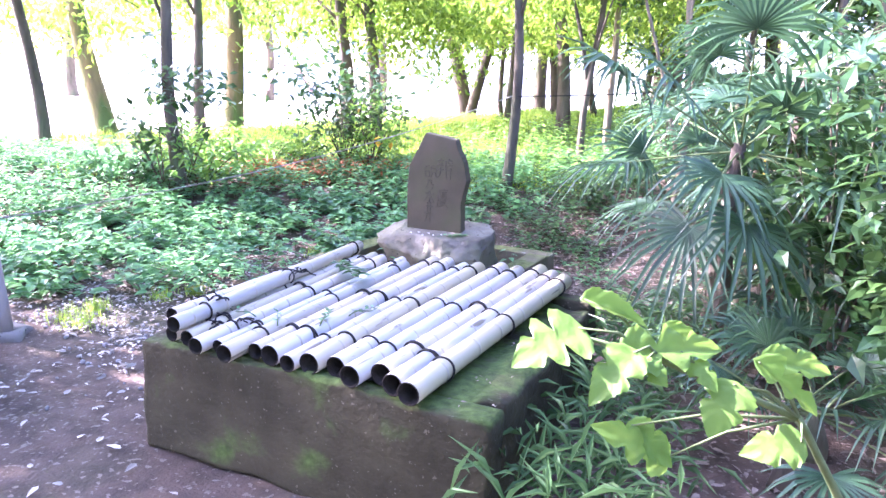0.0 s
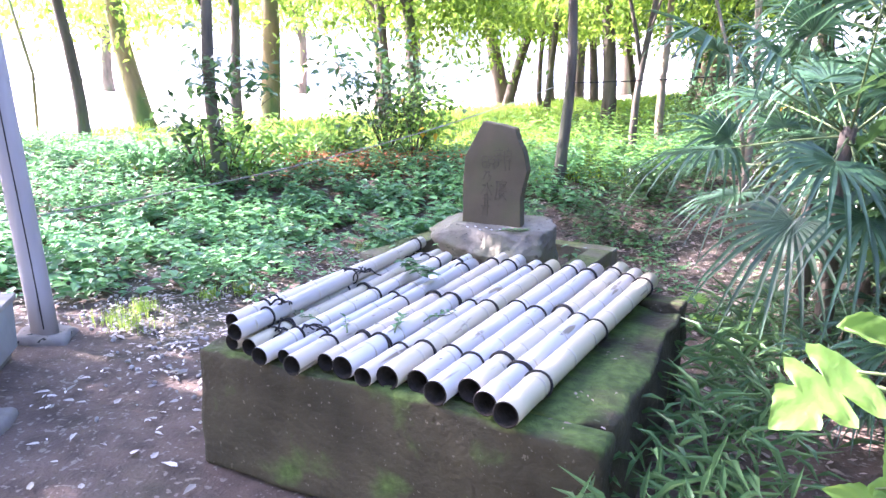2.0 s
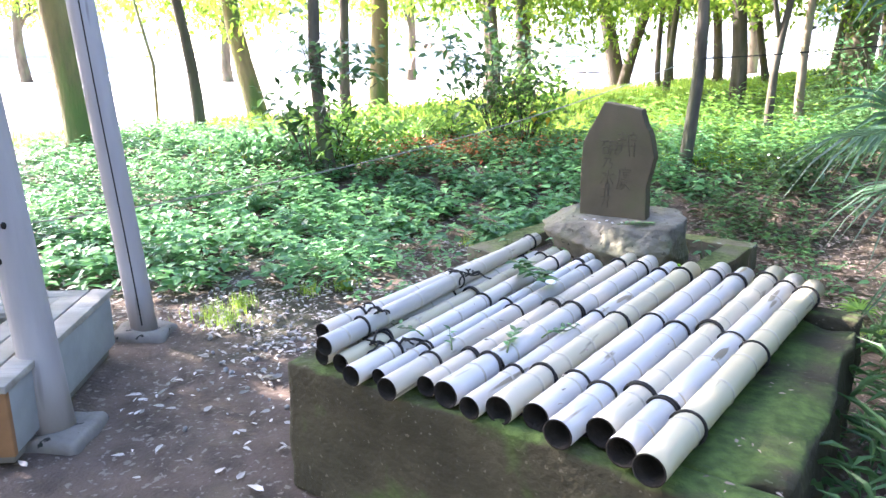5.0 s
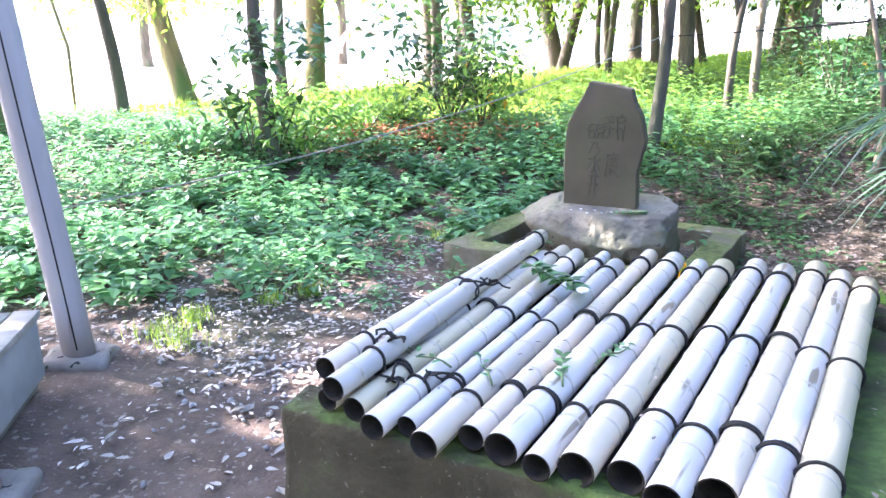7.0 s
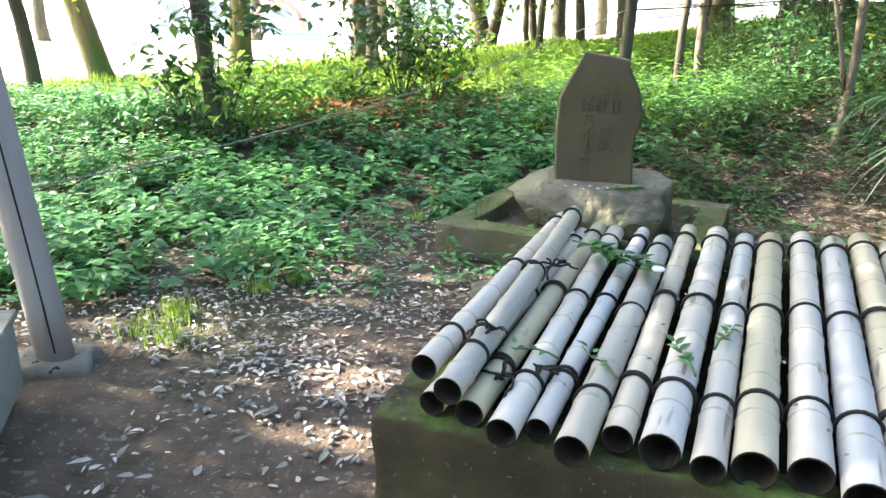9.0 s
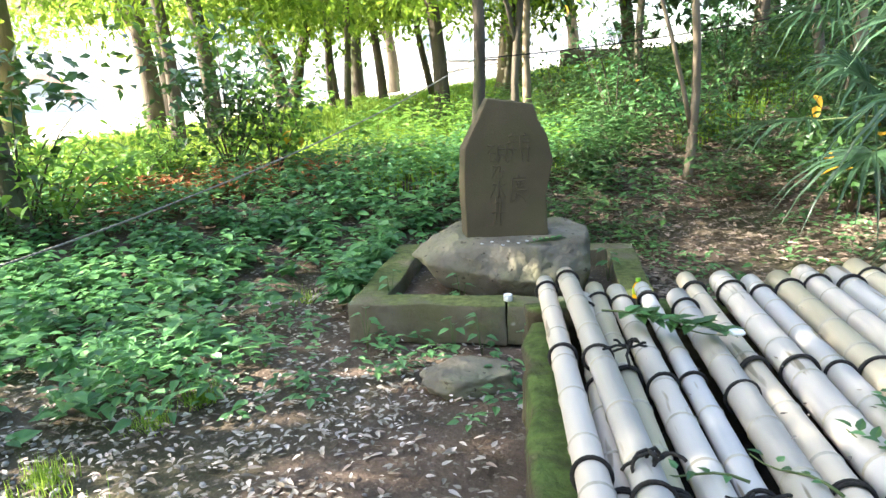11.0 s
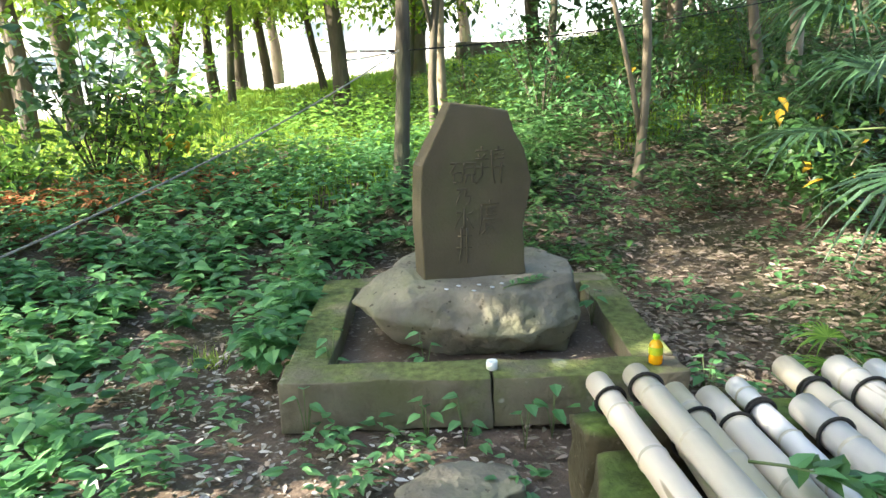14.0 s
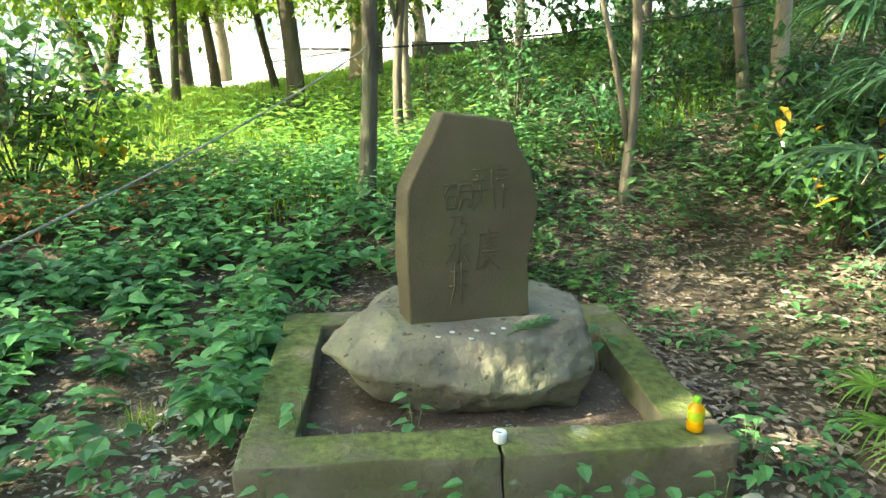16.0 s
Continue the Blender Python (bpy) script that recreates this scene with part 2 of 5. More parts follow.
def leaf_mesh(name, pos, fwd, length, width, shape="ovate", up=None, rng=None, curl=1.0):
    """One mesh of many leaves: each starts at pos, points along fwd, its face turned as near up as it can be."""
    v, f = LEAF_SHAPES[shape]
    pos, fwd = np.asarray(pos, float), np.asarray(fwd, float)
    n = len(pos)
    fwd = fwd / np.linalg.norm(fwd, axis=1, keepdims=True)
    if up is None:
        up = np.tile([0, 0, 1.0], (n, 1))
    side = np.cross(fwd, up)
    side /= np.linalg.norm(side, axis=1, keepdims=True) + 1e-9
    nor = np.cross(side, fwd)
    length, width = np.broadcast_to(length, n), np.broadcast_to(width, n)
    out = (pos[:, None] + v[None, :, 0, None] * width[:, None, None] * side[:, None] + v[None, :, 1, None] * length[:, None, None] * fwd[:, None]
           + curl * v[None, :, 2, None] * length[:, None, None] * nor[:, None])
    tris = f[None] + (np.arange(n) * len(v))[:, None, None]
    return raw_mesh(name, out.reshape(-1, 3), tris.reshape(-1, 3))


def tube(bm, pts, radii, seg=8, cap=True):
    pts = [Vector(p) for p in pts]
    rings = []
    for i, p in enumerate(pts):
        d = (pts[min(i + 1, len(pts) - 1)] - pts[max(i - 1, 0)]).normalized()
        a = d.orthogonal().normalized() if abs(d.z) < 0.9 else d.cross(Vector((0, 1, 0))).normalized()
        if rings:
            a = (last - d * last.dot(d)).normalized()
        last = a
        b = d.cross(a)
        r = radii[i] if isinstance(radii, (list, tuple)) else radii
        rings.append([bm.verts.new(p + r * (math.cos(2 * math.pi * k / seg) * a + math.sin(2 * math.pi * k / seg) * b)) for k in range(seg)])
    for r0, r1 in zip(rings, rings[1:]):
        for k in range(seg):
            bm.faces.new((r0[k], r0[(k + 1) % seg], r1[(k + 1) % seg], r1[k]))
    if cap:
        bm.faces.new(rings[0][::-1])
        bm.faces.new(rings[-1])


def block(bm, size, at=(0, 0, 0), bevel=0.01, cuts=0, rough=0.0, seed=0):
    m = Matrix.Translation(at) @ Matrix.Diagonal((*size, 1))
    made = bmesh.ops.create_cube(bm, size=1, matrix=m)["verts"]
    edges = list({e for v in made for e in v.link_edges})
    if bevel:
        made = bmesh.ops.bevel(bm, geom=edges, offset=bevel, segments=2, affect="EDGES", profile=0.6)["verts"]
    if cuts:
        edges = [e for e in bm.edges if e.calc_length() > 0.12]
        bmesh.ops.subdivide_edges(bm, edges=edges, cuts=cuts, use_grid_fill=True)
    if rough:
        for v in bm.verts:
            p = v.co * 7 + Vector((seed * 3.1, 0, 0))
            v.co += rough * Vector((noise.noise(p), noise.noise(p + Vector((9, 0, 0))), noise.noise(p + Vector((0, 9, 0)))))


def lathe(bm, profile, seg=20):
    rings = [[bm.verts.new((r * math.cos(2 * math.pi * k / seg), r * math.sin(2 * math.pi * k / seg), z)) for k in range(seg)] for r, z in profile]
    for r0, r1 in zip(rings, rings[1:]):
        for k in range(seg):
            bm.faces.new((r0[k], r0[(k + 1) % seg], r1[(k + 1) % seg], r1[k]))
    bm.faces.new(rings[0][::-1])
    bm.faces.new(rings[-1])


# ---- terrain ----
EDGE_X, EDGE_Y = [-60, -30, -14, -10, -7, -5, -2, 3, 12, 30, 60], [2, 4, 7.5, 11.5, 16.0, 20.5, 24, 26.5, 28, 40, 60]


def height(x, y):
    # a bank rises behind the monument to a level field
    bank = np.interp(y, [6.6, 7.3, 8.7, 11, 15, 24], [0, 0.12, 0.46, 0.62, 0.74, 0.95])
    h = bank * np.interp(x, [-7, -2.5, 0.5], [0.55, 0.7, 1.0])
    s = np.clip(x - 1.6, 0, None)
    hill = 0.235 * s * s / (s + 0.5) * np.interp(y, [0, 3, 6.0, 14, 24], [0.15, 0.3, 1.0, 1.0, 0.55])
    return h + np.minimum(hill, 3.0)


def ground_z(x, y):
    return float(height(np.float64(x), np.float64(y)))


xs = np.concatenate([[-900, -300, -120, -60, -35, -22, -16], np.linspace(-12, 10, 133), [13, 17, 24, 40, 80, 200, 900]])
ys = np.concatenate([[-900, -200, -60, -20, -9], np.linspace(-5, 13, 109), np.linspace(13.5, 30, 34), [34, 40, 55, 80, 150, 400, 900]])
gx, gy = np.meshgrid(xs, ys)
gz = height(gx, gy)
bumps = np.array([noise.noise((a * 1.3, b * 1.3, 0)) * 0.03 + noise.noise((a * 5, b * 5, 3)) * 0.012 for a, b in zip(gx.ravel(), gy.ravel())]).reshape(gx.shape)
gz = gz + bumps * (np.abs(gx) < 13) * (gy < 27) - 0.01
nx = len(xs)
idx = np.arange(gx.size).reshape(gx.shape)
quads = np.stack([idx[:-1, :-1], idx[:-1, 1:], idx[1:, 1:], idx[1:, :-1]], -1).reshape(-1, 4)
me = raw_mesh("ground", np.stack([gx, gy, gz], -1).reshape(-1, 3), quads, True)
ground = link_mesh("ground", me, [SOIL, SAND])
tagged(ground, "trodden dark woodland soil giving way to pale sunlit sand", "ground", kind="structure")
cx, cy = gx.ravel()[quads].mean(1), gy.ravel()[quads].mean(1)
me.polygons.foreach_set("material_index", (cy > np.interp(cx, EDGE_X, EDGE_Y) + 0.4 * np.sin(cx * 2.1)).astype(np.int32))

# well frame: u across, v along the poles; kerb frame likewise
WELL_RZ, WELL_O = -16.5, Vector((-0.84, 2.24, 0))
CURB_RZ, CURB_O = -19.5, Vector((-0.994, 5.351, 0))
WELL_M = Matrix.Translation(WELL_O) @ pose(0, 0, 0, 0, 0, WELL_RZ)
CURB_M = Matrix.Translation(CURB_O) @ pose(0, 0, 0, 0, 0, CURB_RZ)


def in_box(x, y, m, x0, x1, y0, y1):
    i = m.inverted()
    lx = i[0][0] * x + i[0][1] * y + i[0][3]
    ly = i[1][0] * x + i[1][1] * y + i[1][3]
    return (lx > x0) & (lx < x1) & (ly > y0) & (ly < y1)


def blocked(x, y):
    b = in_box(x, y, WELL_M, -0.06, 1.92, -0.08, 1.95) | in_box(x, y, CURB_M, -0.03, 1.86, -0.04, 1.68)
    b |= (np.hypot(x + 2.06, y - 2.25) < 0.2) | (np.hypot(x + 2.52, y - 3.42) < 0.2)
    b |= (x < -2.0) & (x > -4.2) & (y > 1.6) & (y < 3.5 + 0.1 * (x + 2))
    return b


def spread(rng, n, x0, x1, y0, y1):
    return rng.uniform(x0, x1, n), rng.uniform(y0, y1, n)


def patchy(x, y, sc=0.8, off=0.0):
    return np.array([noise.noise((a * sc + off, b * sc, off)) for a, b in zip(x, y)])


# edge of the undergrowth beside the trodden path
VEG_Y, VEG_X = [2.0, 3.7, 4.2, 4.7, 5.4, 6.2, 6.8, 7.2, 7.8, 9.0, 11], [-4.4, -4.0, -2.6, -1.95, -1.6, -1.35, -1.0, -0.2, 1.0, 2.2, 12]


# ---- the well ----
def build_well():
    ob = thing("well_box", "square mossy stone well box covered with bamboo poles", "well", WELL_O, WELL_RZ)
    w, d, h, t = 1.85, 1.88, 0.565, 0.17
    for name, size, at, s in (("front_wall", (w, t, h), (w / 2, t / 2, h / 2), 1), ("back_wall", (w, t, h + 0.03), (w / 2, d - t / 2, h / 2 + 0.013), 2),
                              ("side_wall", (t, d - 2 * t - 0.004, h - 0.006), (t / 2, d / 2, h / 2 - 0.004), 3), ("side_wall", (0.36, d - 2 * t - 0.004, h - 0.002), (w - 0.18, d / 2, h / 2 - 0.004), 4)):
        bm = bmesh.new()
        block(bm, size, at, 0.028, 7, 0.034, s)
        part(name, bm, MOSSY, ob)
    # floor coloured near black for the shade down in the well
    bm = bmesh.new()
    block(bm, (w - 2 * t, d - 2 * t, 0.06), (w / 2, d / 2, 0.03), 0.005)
    part("well_bottom", bm, HOLLOW_SHADE_AND_KNOT, ob)


def bamboo(u0, v0, u1, v1, r, z0, z1, seed, cords, skin_material=None):
    """A hollow pole, mouth towards the path, with swollen nodes and black cord round it."""
    rng = random.Random(seed)
    a, b = WELL_M @ Vector((u0, v0, z0)), WELL_M @ Vector((u1, v1, z1))
    ln = (b - a).length
    y, prof, nodes = 0.0, [], []
    step = rng.uniform(0.2, 0.3)
    first = rng.uniform(0.10, 0.26)
    nd = first
    while nd < ln - 0.04:
        nodes.append(nd)
        nd += step * rng.uniform(0.85, 1.15)
    stops = sorted([0, ln] + [n + o for n in nodes for o in (-0.022, -0.006, 0.0, 0.006, 0.022)] + [x * 0.1 for x in range(1, int(ln * 10))])
    bm = bmesh.new()
    seg = 18
    rings = []
    bend, phase = rng.uniform(-0.006, 0.006), rng.uniform(0, 6)

    def ring(y, rad):
        cxx = bend * math.sin(math.pi * y / ln)
        return [bm.verts.new((cxx + rad * math.cos(2 * math.pi * k / seg), y, rad * math.sin(2 * math.pi * k / seg))) for k in range(seg)]

    def skin(r0, r1, mi):
        for k in range(seg):
            bm.faces.new((r0[k], r0[(k + 1) % seg], r1[(k + 1) % seg], r1[k])).material_index = mi
    rings = []
    for s in stops:
        near = min((abs(s - n) for n in nodes), default=1)
        bulge = 0.0032 if near < 0.001 else (0.0005 if near < 0.007 else 0.0)
        rings.append((s, near, ring(s, r * (1 - 0.05 * s / ln) + bulge)))
    for (s0, n0, r0), (s1, n1, r1) in zip(rings, rings[1:]):
        skin(r0, r1, 1 if n0 < 0.007 and n1 < 0.007 else 0)
    # the mouths carry their inner shade as near-black colour
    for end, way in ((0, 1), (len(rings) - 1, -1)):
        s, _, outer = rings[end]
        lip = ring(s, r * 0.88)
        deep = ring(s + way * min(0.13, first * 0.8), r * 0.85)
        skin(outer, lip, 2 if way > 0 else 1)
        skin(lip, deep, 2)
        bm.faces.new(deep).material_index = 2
    d = (b - a).normalized()
    ob = part("bamboo_pole", bm, [skin_material or BAMBOO, BAMBOO_NODE, HOLLOW_SHADE_AND_KNOT])
    rot = d.to_track_quat("Y", "Z").to_matrix().to_4x4()
    ob.matrix_world = Matrix.Translation(a) @ rot @ pose(0, 0, 0, 0, rng.uniform(0, 360), 0)
    tagged(ob, "weathered cream bamboo pole lashed with black cord" if skin_material else "weathered grey-white bamboo pole lashed with black cord", "bamboo pole", "poles covering the well")
    for c in cords:
        y = c * ln + rng.uniform(-0.012, 0.012)
        for extra in range(1 if rng.random() < 0.7 else 2):
            bm = bmesh.new()
            tilt = rng.uniform(-0.012, 0.012)
            pts = [((r + 0.0045) * math.cos(q), y + 0.011 * extra + tilt * math.sin(q + phase), (r + 0.0045) * math.sin(q)) for q in [2 * math.pi * k / 20 for k in range(21)]]
            tube(bm, pts, 0.0055, 6, False)
            part("cord", bm, CORD, ob)
    return ob


def build_poles():
    # near end (u, v), far end (u, v), radius: the laid row, lifted a little at the far wall
    row = [((.172, .04), (.232, 1.70), .037), ((.284, .025), (.289, 1.82), .040), ((.390, -.035), (.372, 1.78), .041), ((.468, .03), (.490, 1.86), .033),
           ((.570, -.05), (.597, 1.69), .044), ((.662, .055), (.690, 1.96), .040), ((.766, .025), (.820, 1.90), .050), ((.876, .005), (.938, 1.90), .041),
           ((.974, .03), (1.045, 1.89), .051), ((1.094, .06), (1.178, 1.98), .050), ((1.200, .0), (1.299, 1.95), .051), ((1.306, .085), (1.422, 2.06), .052),
           ((1.398, .015), (1.526, 1.98), .050), ((1.498, -.035), (1.622, 1.91), .052)]
    for i, ((a, b), (c, d), r) in enumerate(row):
        bamboo(a, b, c, d, r, 0.570 + r, 0.606 + r, 10 + i, (0.15, 0.50, 0.91), CREAM_BAMBOO if i in (1, 5, 8, 11, 13) else None)
    # two more lie on the edge of the row
    bamboo(.122, .10, .090, 1.90, .038, 0.676, 0.655, 41, (0.12, 0.52, 0.93))
    bamboo(.236, -.01, .170, 1.81, .039, 0.682, 0.715, 42, (0.13, 0.52, 0.95))


def build_knot(u, v, z, seed):
    rng = random.Random(seed)
    ob = thing("cord_knot", "frayed knot of black cord tied on bamboo", "knot", WELL_M @ Vector((u, v, z)), 0, "knots of the lashing")
    for i in range(9):
        bm = bmesh.new()
        pts = []
        p = Vector((0, 0, 0))
        d = Vector((rng.uniform(-1, 1), rng.uniform(-1, 1), rng.uniform(-0.1, 0.6))).normalized()
        for k in range(7):
            pts.append(p.copy())
            p += d * (0.009 if i < 6 else 0.019)
            d = (d + Vector((rng.uniform(-.7, .7), rng.uniform(-.7, .7), rng.uniform(-.7, .25)))).normalized()
            p.z = max(p.z, -0.03)
        tube(bm, pts, 0.0042, 5)
        part("cord_loop" if i < 6 else "cord_end", bm, CORD, ob)


def build_sprig(u, v, z, rz, seed, n, big, flower):
    rng = np.random.default_rng(seed)
    ob = thing("flower_sprig" if flower else "leafy_sprig", "cut leafy twig with a white flower lying on bamboo" if flower else "withered leafy twig lying on bamboo poles", "sprig", WELL_M @ Vector((u, v, z)), rz)
    bm = bmesh.new()
    ln = 0.43 if flower else 0.22
    pts = [(0, k * ln / 6, 0.012 * math.sin(k) + 0.012) for k in range(7)]
    tube(bm, pts, [0.004 - 0.0004 * k for k in range(7)], 6)
    part("stem", bm, STEM, ob)
    for k in range(n):
        y = ln * (0.2 + 0.8 * k / n)
        a = rng.uniform(0.3, 1.5) * (1 if k % 2 else -1)
        me = leaf_mesh("leaf", [(0, y, 0.02)], [(math.sin(a), math.cos(a), rng.uniform(-0.05, 0.5))], big * rng.uniform(.7, 1.2), big * 0.62, "ovate")
        link_mesh("leaf", me, LEAF_DARK_AND_SHADED if k % 3 else LEAF, ob)
    if flower:
        bm = bmesh.new()
        for k in range(7):
            a = k * 0.9
            bmesh.ops.create_icosphere(bm, subdivisions=2, radius=0.014, matrix=Matrix.Translation((0.012 * math.cos(a), ln + 0.03 + 0.012 * math.sin(a), 0.026)) @ Matrix.Diagonal((1, 1, 0.6, 1)))
        part("flower", bm, WHITE, ob, "small white flower head")


# ---- the monument ----
def build_curb():
    ob = thing("stone_kerb", "square mossy stone kerb round the monument", "kerb", CURB_O, CURB_RZ)
    w, d, t, h = 1.82, 1.63, 0.20, 0.24
    for name, size, at, s in (("kerb_block", (w * 0.52 - 0.0, t, h), (w * 0.26, t / 2, h / 2), 1), ("kerb_block", (w * 0.48 - 0.002, t, h - 0.004), (w * 0.76, t / 2, h / 2 - 0.002), 2),
                              ("kerb_block", (t, d - 2 * t - 0.006, h - 0.008), (t / 2, d / 2, h / 2 - 0.004), 3), ("kerb_block", (t, d - 2 * t - 0.006, h - 0.006), (w - t / 2, d / 2, h / 2), 4),
                              ("kerb_block", (w, t, h - 0.01), (w / 2, d - t / 2, h / 2 - 0.004), 5)):
        bm = bmesh.new()
        block(bm, size, at, 0.007, 5, 0.014, s)
        part(name, bm, CURB, ob)
    bm = bmesh.new()
    block(bm, (w - 2 * t + 0.02, d - 2 * t + 0.02, 0.11), (w / 2, d / 2, 0.055), 0.01, 12, 0.03, 7)
    part("soil_fill", bm, SOIL, ob)


def boulder(name, at, rz, size, label, material, seed, flat=None, parent=None, facets=7):
    rng = random.Random(seed)
    bm = bmesh.new()
    bmesh.ops.create_icosphere(bm, subdivisions=5, radius=1)
    planes = []
    for i in range(facets):
        a = rng.uniform(0, 6.28)
        n = Vector((math.cos(a), math.sin(a), rng.uniform(-0.5, 0.5))).normalized()
        planes.append((n, rng.uniform(0.60, 0.86)))
    if flat:
        planes.append((Vector((0.03, -0.24, 1)).normalized(), flat))
    for v in bm.verts:
        p = v.co.copy()
        for n, dd in planes:
            over = p.dot(n) - dd
            if over > 0:
                p -= n * over * 0.93
        p *= 1 + 0.08 * noise.noise(v.co * 2.3 + Vector((seed, 0, 0))) + 0.05 * noise.noise(v.co * 6 + Vector((seed, 0, 0))) + 0.022 * noise.noise(v.co * 15) + 0.01 * noise.noise(v.co * 32)
        v.co = Vector((p.x * size[0], p.y * size[1], p.z * size[2]))
    ob = part(name, bm, material)
    ob.matrix_world = pose(*at, 0, 0, rz)
    return tagged(ob, label, "rock")


def build_base_rock():
    """A low boulder with a sloping flat top, an overhanging prow and broken facets below it."""
    corners = [(-.66, .0, .36), (-.50, -.24, .35), (-.40, .10, .525), (-.31, -.15, .49), (-.04, -.25, .475), (.24, -.29, .455), (.50, -.17, .475), (.56, .12, .51), (.42, .34, .54), (-.30, .35, .54),
               (.20, -.37, .25), (.15, -.22, .09), (.48, -.18, .09), (.54, -.25, .32), (-.12, -.18, .09), (-.42, -.14, .16), (-.46, .22, .16), (.56, .2, .08), (-.38, .36, .08), (.42, .38, .08), (-.05, -.33, .27)]
    bm = bmesh.new()
    for c in corners:
        bm.verts.new(c)
    hull = bmesh.ops.convex_hull(bm, input=bm.verts)
    spare = [g for g in hull["geom_interior"] if isinstance(g, bmesh.types.BMVert)]
    bmesh.ops.delete(bm, geom=spare, context="VERTS")
    for _ in range(4):
        bmesh.ops.subdivide_edges(bm, edges=bm.edges[:], cuts=1, use_grid_fill=True)
        bmesh.ops.triangulate(bm, faces=bm.faces[:])
    for _ in range(2):
        bmesh.ops.smooth_vert(bm, verts=bm.verts[:], factor=0.5, use_axis_x=True, use_axis_y=True, use_axis_z=True)
    bm.normal_update()
    for v in bm.verts:
        p = v.co
        k = 0.35 if v.normal.z > 0.8 else 1.0
        v.co = p + v.normal * k * (0.022 * noise.noise(p * 6) + 0.014 * noise.noise(p * 14) + 0.007 * noise.noise(p * 34) + 0.004 * abs(noise.noise(p * 60)))
    ob = part("base_rock", bm, ROCK)
    ob.matrix_world = pose(0.12, 5.80, 0, 0, 0, -17.5)
    return tagged(ob, "flat-topped rough boulder carrying the stone slab", "rock")


def build_stele():
    ob = thing("stone_stele", "upright brown stone slab carved with two columns of characters", "stele", (-0.155, 5.765, 0.525), -12)
    line = [(0, -.04), (-.012, .375), (0, .56), (.152, .868), (.32, .85), (.445, .82), (.475, .726), (.532, .63), (.57, .457), (.545, .33), (.525, .23), (.54, -.03)]
    bm = bmesh.new()
    pts = []
    for (x0, z0), (x1, z1) in zip(line, line[1:] + line[:1]):
        for k in range(5):
            f = k / 5
            pts.append((x0 + (x1 - x0) * f, z0 + (z1 - z0) * f))
    rng = random.Random(3)
    pts = [(x + rng.uniform(-.003, .003), z + rng.uniform(-.003, .003)) for x, z in pts]
    front = [bm.verts.new((x, 0, z)) for x, z in pts]
    face = bm.faces.new(front)
    ext = bmesh.ops.extrude_face_region(bm, geom=[face])
    moved = [e for e in ext["geom"] if isinstance(e, bmesh.types.BMVert)]
    for v in moved:
        v.co.x -= 0.03 * max(0.0, 1 - v.co.x / 0.3)
        v.co.y += 0.13 + 0.01 * noise.noise(v.co * 9)
    bmesh.ops.recalc_face_normals(bm, faces=bm.faces)
    bm.edges.ensure_lookup_table()
    sharp = [e for e in bm.edges if len(e.link_faces) == 2 and e.calc_face_angle(0) > 1.2]
    bmesh.ops.bevel(bm, geom=sharp, offset=0.009, segments=2, affect="EDGES", profile=0.5)
    part("slab", bm, STELE, ob, smooth=False)
    # the two columns, stroke by stroke on a ten by ten grid: across, up
    columns = [("29-28 08-48 17-26 37-26 06-46 04-44 25-22-00 58-55-60 79-78 68-98 67-77 97-87 66-96 64-94 85-80", .352, .555, .15, .19),
               ("59-58 18-98 18-14-00 37-87 36-86 47-45 67-65 35-85 24-94 33-31-51 63-73 42-10 32-62-30 43-90", .345, .285, .105, .18),
               ("09-49 29-05 15-45 15-11 41-45 11-41 59-99 59-54 99-94 57-97 54-94 64-50 84-81-91-93", .212, .515, .125, .11),
               ("19-79-65-95-80-60 49-37-00", .21, .396, .075, .08), ("59-50-41 17-47-00 97-66 65-90", .21, .285, .10, .11), ("17-97 04-94 39-34-10 69-60", .212, .14, .085, .19)]
    for strokes, x, z, wide, tall in columns:
        character = None
        for stroke in strokes.split():
            bm = bmesh.new()
            pts = [Vector((x + (int(q[0]) / 9 - 0.5) * wide, 0.0, z + (int(q[1]) / 9 - 0.5) * tall)) for q in stroke.split("-")]
            fine = [p.lerp(q, k / 3) for p, q in zip(pts, pts[1:]) for k in range(3)] + [pts[-1]]
            tube(bm, fine, [0.0058 - 0.003 * k / len(fine) for k in range(len(fine))], 6)
            if character:
                part("stroke", bm, CARVE, character)
            else:
                character = part("carved_character", bm, CARVE, ob, "brush-written character cut into the stone")


